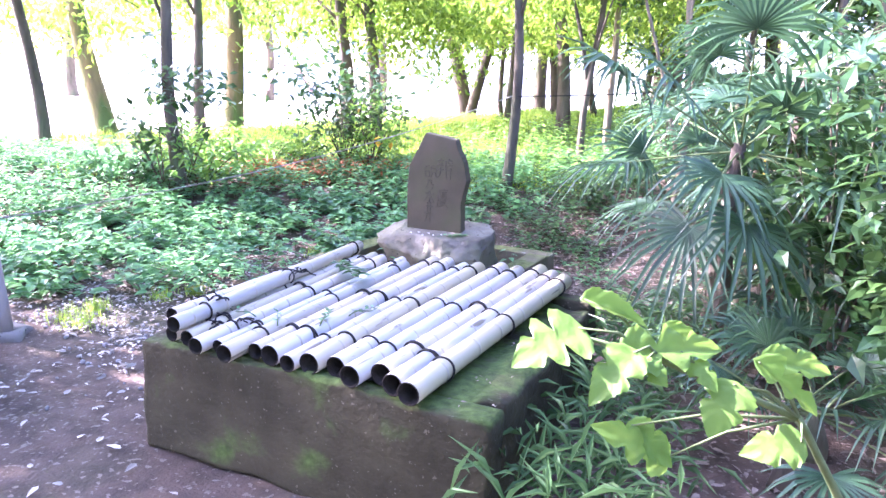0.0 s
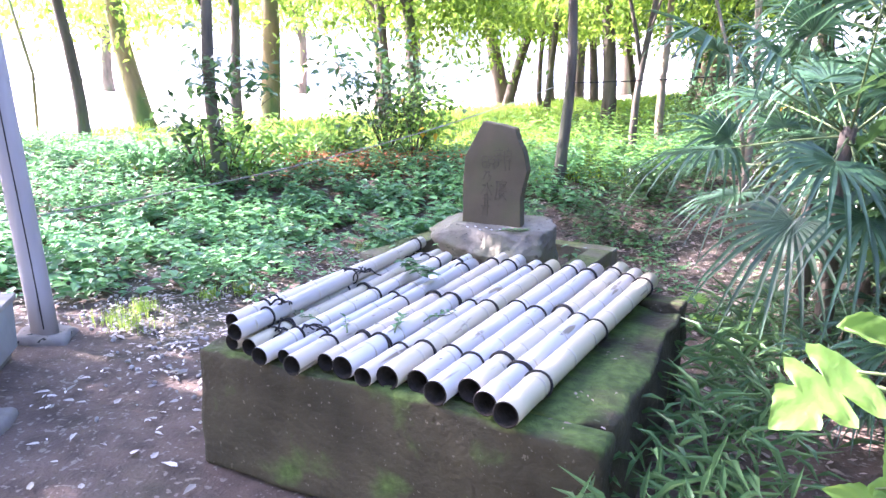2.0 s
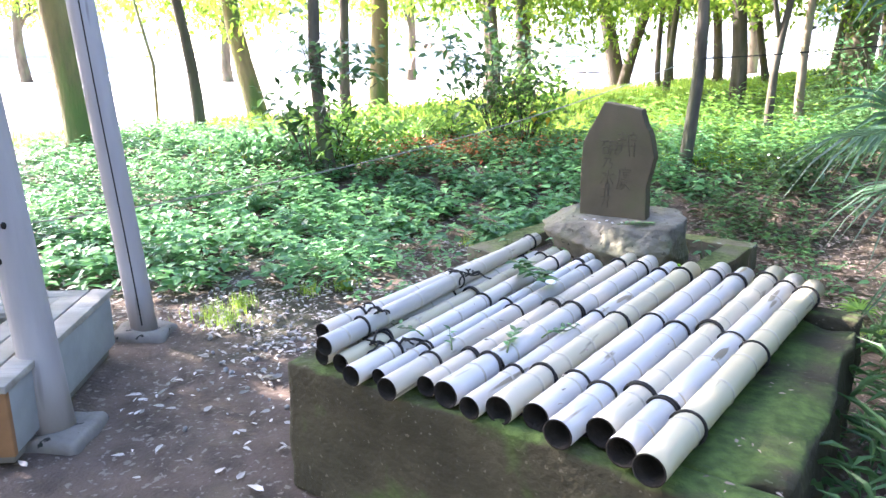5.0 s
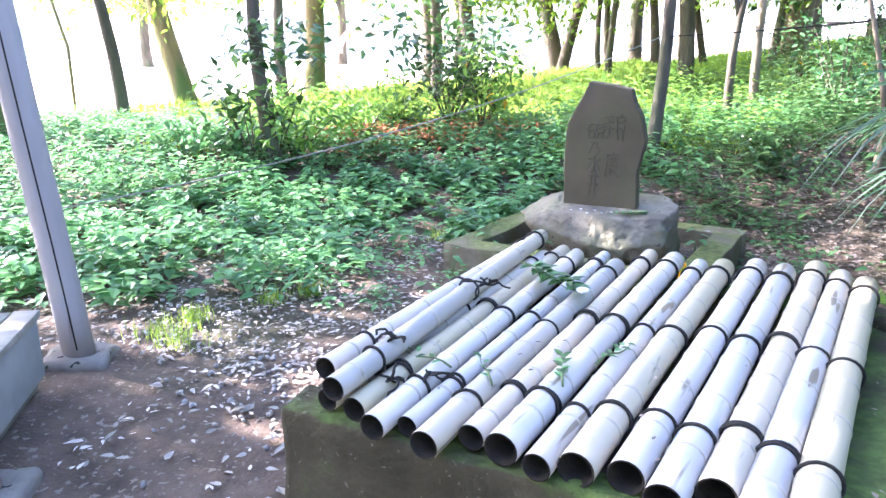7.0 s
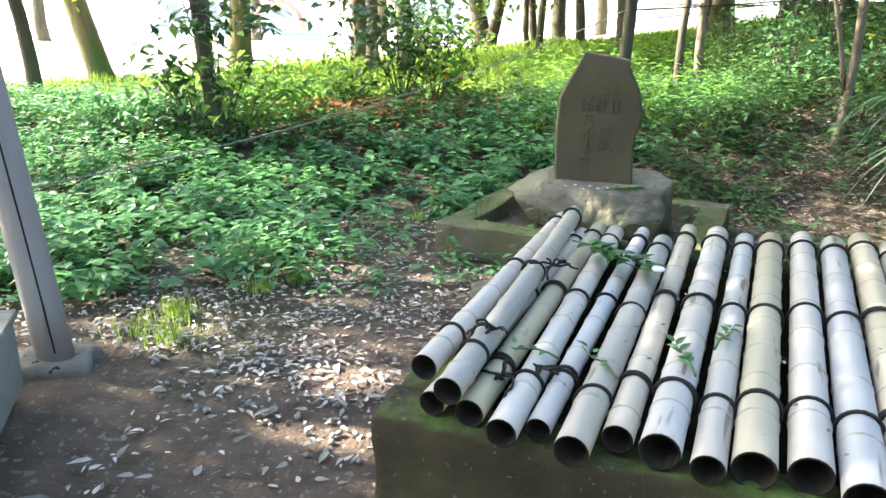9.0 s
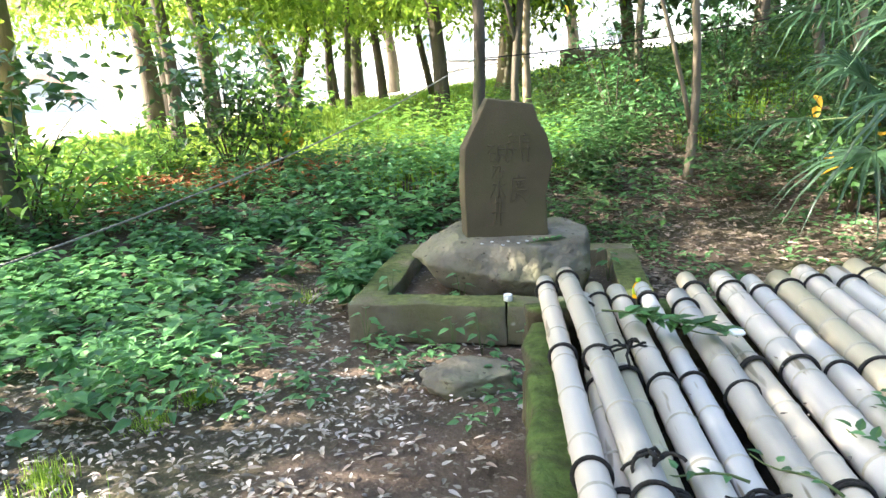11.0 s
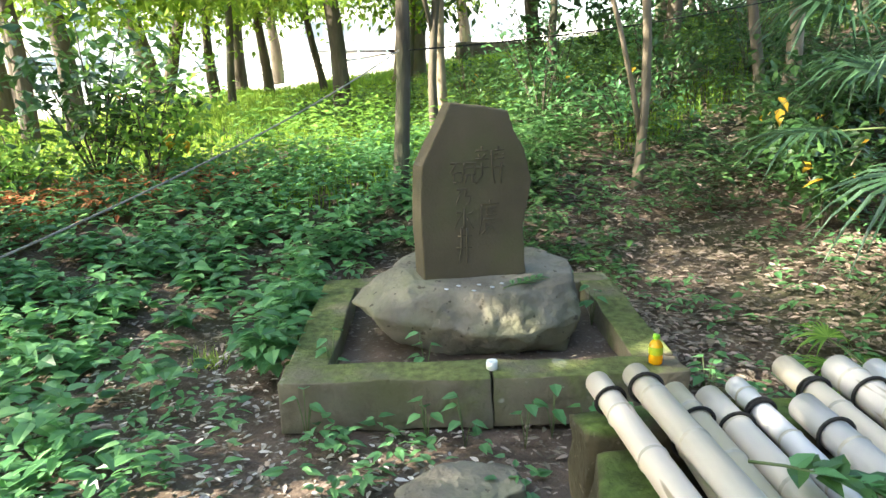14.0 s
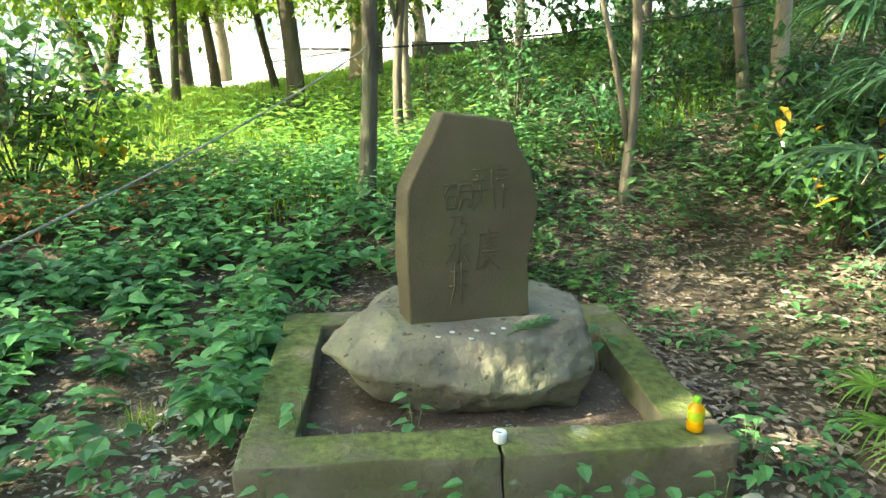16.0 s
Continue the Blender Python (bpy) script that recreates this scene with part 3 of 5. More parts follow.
def build_offerings():
    bt = thing("tea_bottle", "small plastic bottle of yellow tea with green cap on kerb", "bottle", (0.640, 4.885, 0.238), 20)
    bm = bmesh.new()
    lathe(bm, [(0.026, 0), (0.031, 0.004), (0.0315, 0.03), (0.029, 0.04), (0.0315, 0.05), (0.0315, 0.082), (0.026, 0.097), (0.014, 0.112), (0.0125, 0.118)], 24)
    part("bottle_body", bm, TEA, bt, "clear bottle filled with yellow tea")
    bm = bmesh.new()
    lathe(bm, [(0.0322, 0.046), (0.0326, 0.048), (0.0326, 0.080), (0.0322, 0.082)], 24)
    part("label_band", bm, TEA_LABEL, bt, "yellow-green paper label")
    bm = bmesh.new()
    lathe(bm, [(0.0145, 0.116), (0.0155, 0.118), (0.0155, 0.134), (0.014, 0.137)], 18)
    part("bottle_cap", bm, CAP, bt, "green screw cap")
    jar = thing("white_cup", "little white lidded cup standing on the kerb", "cup", (-0.065, 5.125, 0.236), -10)
    bm = bmesh.new()
    lathe(bm, [(0.022, 0), (0.026, 0.003), (0.0265, 0.036), (0.024, 0.042), (0.012, 0.042), (0.011, 0.030)], 24)
    part("cup_body", bm, WHITE, jar)
    bm = bmesh.new()
    # a near-black disc gives the hole its shade
    lathe(bm, [(0.0108, 0.026), (0.0108, 0.033)], 16)
    part("wick_hole", bm, HOLLOW_SHADE_AND_KNOT, jar, "dark hole in the top")
    bm = bmesh.new()
    lathe(bm, [(0.024, 0), (0.031, 0.004), (0.034, 0.026), (0.031, 0.026), (0.028, 0.006), (0.01, 0.005)], 24)
    gl = part("glass_dish", bm, GLASS)
    gl.matrix_world = pose(0.11, 5.36, 0.112)
    tagged(gl, "shallow clear glass dish on the soil", "dish")
    for i, (x, y, z) in enumerate(((-0.09, 5.62, 0), (0.03, 5.55, 0), (0.13, 5.545, 0), (0.08, 5.60, 0), (0.2, 5.58, 0), (-0.02, 5.63, 0))):
        bm = bmesh.new()
        lathe(bm, [(0.0105, 0), (0.0115, 0.0006), (0.0115, 0.0016), (0.0105, 0.002)], 16)
        c = part("coin", bm, COIN)
        c.matrix_world = pose(x, y, TOP_Z(x, y) + 0.001, 4, 3, 0)
        tagged(c, "small silvery coin lying on the rock", "coin", "coins on the rock")
    tw = thing("leafy_twig", "green leafy twig laid on the base rock", "twig", (0.17, 5.50, TOP_Z(0.2, 5.48) + 0.022), -75)
    bm = bmesh.new()
    tube(bm, [(0, k * 0.04, 0.004 * math.sin(k)) for k in range(7)], [0.003, 0.003, 0.0026, 0.0024, 0.002, 0.002, 0.0015], 5)
    part("stem", bm, STEM, tw)
    for k in range(9):
        a = (0.9 - 0.05 * k) * (1 if k % 2 else -1)
        link_mesh("leaf", leaf_mesh("leaf", [(0, 0.06 + k * 0.022, 0.008)], [(math.sin(a), math.cos(a), 0.12)], 0.085, 0.032, "ovate"), LEAF_DARK_AND_SHADED if k % 2 else LEAF, tw)


# ---- pavilion edge ----
def build_posts():
    for (x, y), r in (((-2.12, 2.27), 0.088), ((-2.60, 3.45), 0.080)):
        ob = thing("pavilion_post", "round grey wooden post standing on a concrete footing", "post", (x, y, 0), 0, "posts of the rest shelter")
        bm = bmesh.new()
        tube(bm, [(-0.030 * k, 0, 0.0 + k * 0.3) for k in range(11)], [r * (1.03 - 0.008 * k) for k in range(11)], 28)
        part("shaft", bm, POST, ob)
        bm = bmesh.new()
        if y < 3:
            for z, q in ((1.02, 0.1), (1.5, 0.9), (0.86, -0.5)):
                bmesh.ops.create_icosphere(bm, subdivisions=2, radius=0.012, matrix=pose(r * math.cos(q - 1.0) - 0.1 * z, r * math.sin(q - 1.0), z) @ Matrix.Diagonal((1, 1, 1.4, 1)))
            part("knot", bm, HOLLOW_SHADE_AND_KNOT, ob, "dark knot in the wood")
            bm = bmesh.new()
            block(bm, (0.36, 0.34, 0.10), (0, 0, -0.015), 0.035, 3, 0.03, 5)
            part("footing", bm, CONCRETE, ob, "rough concrete footing").rotation_euler = (0, 0, 0.35)
            continue
        a = math.atan2(-0.9 - y, 0.7 - x)
        pts = [(-0.030 * k - 0.008 + (r * (1.008 - 0.008 * k)) * math.cos(a + 0.03 * math.sin(k)), r * (1.008 - 0.008 * k) * math.sin(a + 0.03 * math.sin(k)), 0.08 + k * 0.3) for k in range(10)]
        tube(bm, pts, 0.0045, 6)
        part("drying_crack", bm, HOLLOW_SHADE_AND_KNOT, ob, "long dark drying crack")
        bm = bmesh.new()
        block(bm, (0.34, 0.32, 0.10), (0, 0, -0.015), 0.035, 3, 0.03, 3)
        f = part("footing", bm, CONCRETE, ob, "rough concrete footing")
        f.rotation_euler = (0, 0, 0.35)


def build_bench():
    ob = thing("slatted_bench", "low grey slatted corner bench under the shelter", "bench", (-2.53, 3.15, 0), 24)
    w = 0.115
    for i in range(3):
        bm = bmesh.new()
        ln = 1.32 - i * (w + 0.012)
        block(bm, (w, ln, 0.035), (-w / 2 - i * (w + 0.012), -ln / 2 - i * (w + 0.012) * 0 - i * 0.127 + 0.0, 0.385), 0.004)
        part("slat", bm, BENCH, ob)
        bm = bmesh.new()
        ln2 = 1.7
        block(bm, (ln2 - w * (i), w, 0.035), (-(ln2 - w * i) / 2 - (i + 1) * 0.0 - w * i - 0.13, -w / 2 - i * (w + 0.012) + (0.0), 0.381), 0.004)
        part("slat", bm, BENCH, ob)
    for name, size, at, m in (("front_panel", (0.03, 1.28, 0.30), (-0.03, -0.66, 0.215), BENCH_SIDE), ("end_panel", (0.36, 0.03, 0.30), (-0.19, -1.29, 0.215), BROWN),
                              ("back_panel", (1.7, 0.03, 0.30), (-0.98, -0.03, 0.21), BENCH_SIDE), ("foot", (0.3, 1.2, 0.06), (-0.2, -0.64, 0.03), CONCRETE), ("foot", (1.4, 0.3, 0.06), (-1.1, -0.2, 0.03), CONCRETE)):
        bm = bmesh.new()
        block(bm, size, at, 0.004)
        part(name, bm, m, ob)


def build_rope():
    def strand(a, b, sag, n, r):
        a, b = Vector(a), Vector(b)
        bm = bmesh.new()
        for ph in (0, math.pi):
            pts = []
            for k in range(n + 1):
                f = k / n
                p = a.lerp(b, f)
                p.z -= sag * 4 * f * (1 - f)
                q = f * (b - a).length / 0.03 * 2 * math.pi * 0.5 + ph
                p += Vector((0, math.cos(q), math.sin(q))) * r * 0.6
                pts.append(p)
            tube(bm, pts, r, 5)
        return bm
    ob = part("boundary_rope", strand((-4.2, 3.55, 0.52), (0.64, 8.62, 1.72), 0.23, 360, 0.0048), ROPE)
    tagged(ob, "thin twisted rope strung low from a tree across plants", "rope", "boundary ropes")
    ob = part("boundary_rope", strand((0.72, 8.6, 1.72), (4.9, 8.66, 2.18), 0.06, 150, 0.006), CORD)
    tagged(ob, "dark twisted rope strung between two trees", "rope", "boundary ropes")


# ---- plants ----
def crown_mesh(seed, n, radius, zscale, leaf, clumps=46):
    rng = np.random.default_rng(seed)
    c = rng.normal(size=(clumps, 3))
    c = c / np.linalg.norm(c, axis=1, keepdims=True) * rng.uniform(0.35, 1.0, (clumps, 1)) * radius
    c[:, 2] *= zscale
    which = rng.integers(0, clumps, n)
    p = c[which] + rng.normal(size=(n, 3)) * radius * np.array([0.15, 0.15, 0.09])
    f = rng.normal(size=(n, 3)) + (0, 0, -0.5)
    up = rng.normal(size=(n, 3)) * 0.5 + (0, 0, 1)
    s = leaf * rng.uniform(0.7, 1.3, n)
    return leaf_mesh("crown", p, f, s, s * 0.45, "lance", up), c


CROWNS = [crown_mesh(100 + i, 5200, 1.0, 0.62, 0.056, 60) for i in range(3)]
for cm, _ in CROWNS:
    cm.materials.append(CROWN)
DARK_CROWNS = []
for i in range(2):
    cm, cc = crown_mesh(200 + i, 4600, 1.0, 0.75, 0.07, 40)
    cm.materials.append(LEAF_DARK_AND_SHADED)
    DARK_CROWNS.append((cm, cc))


# gaps cut in the crowns so sun patches land at chosen spots: place and radius
SUN_FLECKS = [((-1.20, 3.50, 0), .09), ((-1.10, 2.98, 0), .08), ((-.90, 4.76, 0), .10), ((-.62, 4.9, 0), .07), ((.86, 5.02, .24), .06),
              ((3.05, 5.95, .35), .18), ((3.5, 6.3, .5), .16), ((2.5, 6.1, .2), .06), ((2.2, 3.2, .1), .12), ((-1.95, 5.0, .25), .14), ((.22, 5.42, .30), .0), ((-.3, 9.6, .8), .4), ((1.4, 9.4, .8), .4),
              ((-3.5, 13.5, .5), 1.0), ((-1.5, 15, .6), 1.0), ((-5.0, 11.5, .4), .9), ((-1.5, 11.5, .4), .7), ((-.2, 12.5, .5), .7), ((-3.0, 12.0, .4), .8), ((.8, 11.5, .6), .5), ((-4.5, 9.5, .3), .6), ((-3.2, 9.0, .6), .5)]


def open_gaps(me, m):
    """The crown me at m without the leaves that stand in the gaps."""
    co = np.empty(len(me.vertices) * 3, np.float32)
    me.vertices.foreach_get("co", co)
    co = co.reshape(-1, 5, 3)
    mm = np.array(m)
    mid = co.mean(1) @ mm[:3, :3].T + mm[:3, 3]
    d = np.array(SUN_DIR)
    keep = np.ones(len(mid), bool)
    for p, r in SUN_FLECKS:
        q = mid - np.array(p)
        along = q @ d
        keep &= (np.linalg.norm(q - along[:, None] * d, axis=1) > r + 0.06) | (along < 0)
    if keep.all():
        return me
    tris = LEAF_SHAPES["lance"][1][None] + (np.arange(keep.sum()) * 5)[:, None, None]
    out = raw_mesh("crown", co[keep].reshape(-1, 3), tris.reshape(-1, 3))
    out.materials.append(me.materials[0])
    return out


def tree(x, y, r, h, lean=(0, 0), crown=2.2, crown_z=None, fork=0, bark=BARK, seed=0, dark=False, label="slender woodland tree with a dark trunk"):
    rng = random.Random(seed * 7 + 1)
    z = ground_z(x, y)
    ob = thing("tree", label, "tree", (x, y, z - 0.04), 0, "trees of the grove")
    bm = bmesh.new()
    n = 12
    trunk = []
    for k in range(n):
        f = k / (n - 1)
        trunk.append(Vector(((lean[0] - 0.035) * f * h + (0.02 + 0.008 * h) * math.sin(f * 8 + seed), lean[1] * f * h + 0.05 * math.cos(f * 7 + seed) - 0.05, f * h)))
    flare = [1.3, 1.04] + [1 - 0.7 * k / n for k in range(1, n - 1)]
    trunk.insert(1, trunk[0].lerp(trunk[1], 0.25))
    flare.insert(1, 1.12)
    tube(bm, trunk, [r * q for q in flare], 12)
    part("trunk", bm, bark, ob)
    if fork:
        a = rng.uniform(0, 6.28)
        bm = bmesh.new()
        base = trunk[fork]
        side = Vector((-0.45 * abs(math.cos(a)), 0.3 * math.sin(a), 1.6)).normalized()
        tube(bm, [base + side * (h * 0.62 * k / 6) + Vector((0.03 * math.sin(k), 0, 0)) for k in range(7)], [r * (0.62 - 0.06 * k) for k in range(7)], 8)
        part("limb", bm, bark, ob)
    cz = crown_z if crown_z is not None else h * 0.9
    me, cc = (DARK_CROWNS if dark else CROWNS)[seed % (2 if dark else 3)]
    top = trunk[-1]
    centre = Vector((top.x, top.y, cz))
    for k in range(5):
        e = centre + Vector(cc[k * 3]) * crown * 0.8
        b = trunk[5 + k]
        bm = bmesh.new()
        tube(bm, [b.lerp(e, q / 5) + Vector((0, 0, 0.12 * math.sin(q * 0.6))) for q in range(6)], [r * (0.34 - 0.055 * q) for q in range(6)], 6)
        part("limb", bm, bark, ob)
    place = Matrix.Translation(centre) @ pose(0, 0, 0, 0, 0, seed * 71) @ Matrix.Diagonal((crown, crown, crown, 1))
    c = new("crown", open_gaps(me, Matrix.Translation((x, y, z - 0.04)) @ place))
    c.parent = ob
    c.matrix_local = place
    return ob


def shrub(x, y, w, h, material, seed, label, n=700, leaf=0.085, shape="ovate", stems=6, lift=0.0, yellow=0):
    rng = np.random.default_rng(seed)
    ob = thing("shrub", label, "shrub", (x, y, ground_z(x, y) - 0.02), 0, "shrubs of the grove")
    bm = bmesh.new()
    tips = []
    for k in range(stems):
        a = rng.uniform(0, 6.28)
        t = Vector((math.cos(a) * w * rng.uniform(.3, .95), math.sin(a) * w * rng.uniform(.3, .95), h * rng.uniform(.45, 1)))
        pts = [Vector((0, 0, 0)).lerp(t, q / 5) + Vector((0, 0, 0.12 * h * math.sin(q / 5 * math.pi))) for q in range(6)]
        tube(bm, pts, [0.012 - 0.0018 * q for q in range(6)], 5)
        tips += [p for p in pts[2:]]
    part("branch", bm, BARK, ob)
    tips = np.array([tuple(t) for t in tips])
    p = tips[rng.integers(0, len(tips), n)] + rng.normal(size=(n, 3)) * (w * 0.22, w * 0.22, h * 0.10)
    p[:, 2] = np.where(p[:, 2] < lift, lift + rng.uniform(0, 0.55, n) * (h - lift), p[:, 2])
    f = rng.normal(size=(n, 3)) * (1, 1, 0.35) + (0, 0, -0.25)
    s = leaf * rng.uniform(.65, 1.25, n)
    link_mesh("foliage", leaf_mesh("foliage", p, f, s, s * 0.5, shape, rng.normal(size=(n, 3)) * 0.35 + (0, 0, 1)), material, ob)
    for k in range(yellow):
        q = p[rng.integers(0, n)]
        link_mesh("yellow_leaf", leaf_mesh("yellow_leaf", [q + (-0.05, -0.12, 0)], [(rng.normal(), rng.normal(), -0.6)], leaf * 1.3, leaf * 0.7, "ovate"), YELLOW, ob, "yellowed leaf")
    return ob


def fan_palm(x, y, h, fronds, size, seed, hubs=(), material=None, turn=0.0):
    rng = random.Random(seed)
    ob = thing("fan_palm", "fan palm with drooping narrow leaf fingers", "palm", (x, y, ground_z(x, y) - 0.02), 0, "palms beside the well")
    bm = bmesh.new()
    tube(bm, [(0.02 * math.sin(k), 0, h * k / 6) for k in range(7)], [0.06 - 0.003 * k for k in range(7)], 10)
    part("trunk", bm, BARK, ob, "fibrous dark trunk")
    for i in range(fronds):
        a = i * 2.4 + rng.uniform(-.3, .3)
        el = rng.uniform(-0.35, 0.9)
        ln = size * rng.uniform(0.5, 0.9)
        d = Vector((math.cos(a) * math.cos(el), math.sin(a) * math.cos(el), math.sin(el)))
        tip = Vector((0, 0, h)) + d * ln
        if i < len(hubs):
            tip = Vector(hubs[i]) - Vector((x, y, ground_z(x, y) - 0.02))
            d = (tip - Vector((0, 0, h))).normalized()
        bm = bmesh.new()
        tube(bm, [Vector((0, 0, h - 0.05)).lerp(tip, q / 4) - Vector((0, 0, 0.04 * q * q / 16)) for q in range(5)], [0.008 - 0.001 * q for q in range(5)], 5)
        stalk = part("stalk", bm, STEM, ob)
        side = d.cross(Vector((0, 0, 1))).normalized()
        nor = side.cross(d)
        if i < len(hubs):
            nor, side = nor * math.cos(turn) - side * math.sin(turn), side * math.cos(turn) + nor * math.sin(turn)
        v, f = [], []
        base = tip - Vector((0, 0, 0.04))
        nf = 20
        for k in range(nf):
            q = (k / (nf - 1) - 0.5) * 4.0
            way = (d * math.cos(q) + side * math.sin(q) + nor * 0.12).normalized()
            cross = way.cross(nor).normalized()
            fl = size * 0.62 * (0.75 + 0.25 * math.cos(q)) * rng.uniform(.9, 1.1)
            s0 = len(v)
            drop = rng.uniform(0.4, 1.25)
            for j in range(5):
                u = j / 4
                c = base + way * fl * u - Vector((0, 0, drop * fl * max(0, u - 0.3) ** 2 * 1.2))
                wd = 0.019 * size * (0.45 + 1.6 * u if u < 0.4 else 1.1 * (1.02 - u) / 0.6)
                v += [tuple(c - cross * wd + nor * wd * 0.4), tuple(c), tuple(c + cross * wd + nor * wd * 0.4)]
            for j in range(4):
                b0 = s0 + j * 3
                f += [(b0, b0 + 1, b0 + 4), (b0, b0 + 4, b0 + 3), (b0 + 1, b0 + 2, b0 + 5), (b0 + 1, b0 + 5, b0 + 4)]
        link_mesh("frond", raw_mesh("frond", v, f), material or PALM, ob)
    return ob


def fig_leaf_bm(length, width, lobes, fold, seed):
    """A toothed, lobed leaf along +y from its stalk, folded along the midrib, with sunken side veins."""
    rng = random.Random(seed)
    bm = bmesh.new()
    n, rings = 25, (0.0, 0.3, 0.55, 0.78, 0.92, 1.0)
    phase = rng.uniform(0, 6)

    def half(u):
        w = math.sin(math.pi * u ** 0.62) ** 0.8 * (1 - 0.25 * u)
        for at, depth in lobes:
            w *= 1 - depth * math.exp(-((u - at) / 0.055) ** 2)
        return w
    for side in (-1, 1):
        grid = []
        for k in range(n):
            u = k / (n - 1)
            w = half(u) * (1 + 0.09 * (k % 2)) * (1 + 0.05 * side * math.sin(5 * u + phase))
            line = []
            for f in rings:
                back = 0.16 * (0.5 - u) * f * (1 if u < 0.5 else 0.4)
                z = fold * f * w + 0.05 * math.sin(26 * u - 9 * f) * f * w * (1 - 0.3 * f) - 0.28 * (u - 0.4) ** 2 - 0.12 * (f * w) ** 2
                line.append(bm.verts.new((side * f * w * width * 0.5, (u - back) * length, z * length)))
            grid.append(line)
        for r0, r1 in zip(grid, grid[1:]):
            for i in range(len(rings) - 1):
                bm.faces.new((r0[i], r0[i + 1], r1[i + 1], r1[i]))
    bmesh.ops.remove_doubles(bm, verts=bm.verts, dist=1e-5)
    bmesh.ops.dissolve_degenerate(bm, edges=bm.edges, dist=1e-6)
    return bm


def build_fig():
    base = Vector((2.0, 0.75, ground_z(2.0, 0.75)))
    ob = thing("fig_branch", "young fig bush with large lobed pale green leaves", "bush", base, 0)
    deep, soft, plain = ((.34, .75), (.60, .55)), ((.40, .5),), ()
    # stalk end, tip, width to length, lobes, fold
    leaves = [((1.135, 0.4, 1.425), (1.02, 0.33, 1.374), 0.95, 2, 0.12),
              ((1.235, 0.38, 1.394), (1.158, 0.32, 1.316), 0.75, 1, 0.15),
              ((1.227, 0.4, 1.381), (1.409, 0.46, 1.395), 0.6, 2, 0.2),
              ((1.257, 0.39, 1.374), (1.295, 0.36, 1.344), 0.9, 1, 0.1),
              ((1.351, 0.42, 1.37), (1.387, 0.38, 1.335), 0.75, 1, 0.1),
              ((1.421, 0.4, 1.342), (1.377, 0.36, 1.257), 0.95, 1, 0.05),
              ((1.465, 0.42, 1.382), (1.575, 0.4, 1.299), 0.45, 2, 0.3),
              ((1.49, 0.46, 1.372), (1.63, 0.5, 1.348), 0.5, 1, 0.2),
              ((1.148, 0.5, 1.452), (1.265, 0.46, 1.422), 0.35, 0, 0.4),
              ((1.309, 0.5, 1.411), (1.388, 0.5, 1.362), 0.4, 0, 0.3),
              ((1.369, 0.62, 1.071), (1.204, 0.58, 1.15), 0.6, 2, 0.1),
              ((1.283, 0.62, 1.137), (1.378, 0.6, 1.059), 0.7, 1, 0.1),
              ((1.592, 0.5, 1.195), (1.481, 0.5, 1.159), 0.8, 1, 0.1)]
    fork = Vector((1.62, 0.60, 1.20)) - base
    bm = bmesh.new()
    tube(bm, [(0, 0, -0.02), (-.05, -.02, .45), (-.16, -.06, .85), fork, Vector((1.30, 0.44, 1.36)) - base, Vector((1.14, 0.40, 1.41)) - base], [0.014, 0.013, 0.011, 0.008, 0.006, 0.004], 8)
    part("twig", bm, STEM, ob)
    for i, (a, b, wide, kind, fold) in enumerate(leaves):
        a, b = Vector(a), Vector(b)
        ln = (b - a).length
        bm = bmesh.new()
        root = fork + base
        if a.x < 1.4 and a.z > 1.3:
            root = Vector((1.30, 0.44, 1.36))
        tube(bm, [root - base, (root.lerp(a, .55) + Vector((0, 0, .02))) - base, a - base], [.004, .003, .0022], 6)
        part("twig", bm, STEM, ob)
        leaf = part("leaf", fig_leaf_bm(ln, ln * wide, (plain, soft, deep)[kind], fold, i), FIG, ob)
        y = (b - a).normalized()
        x = y.cross(Vector((-.25, -.75, .75))).normalized()
        zz = x.cross(y)
        m = Matrix((x, y, zz)).transposed().to_4x4()
        leaf.matrix_local = Matrix.Translation(a - base) @ m


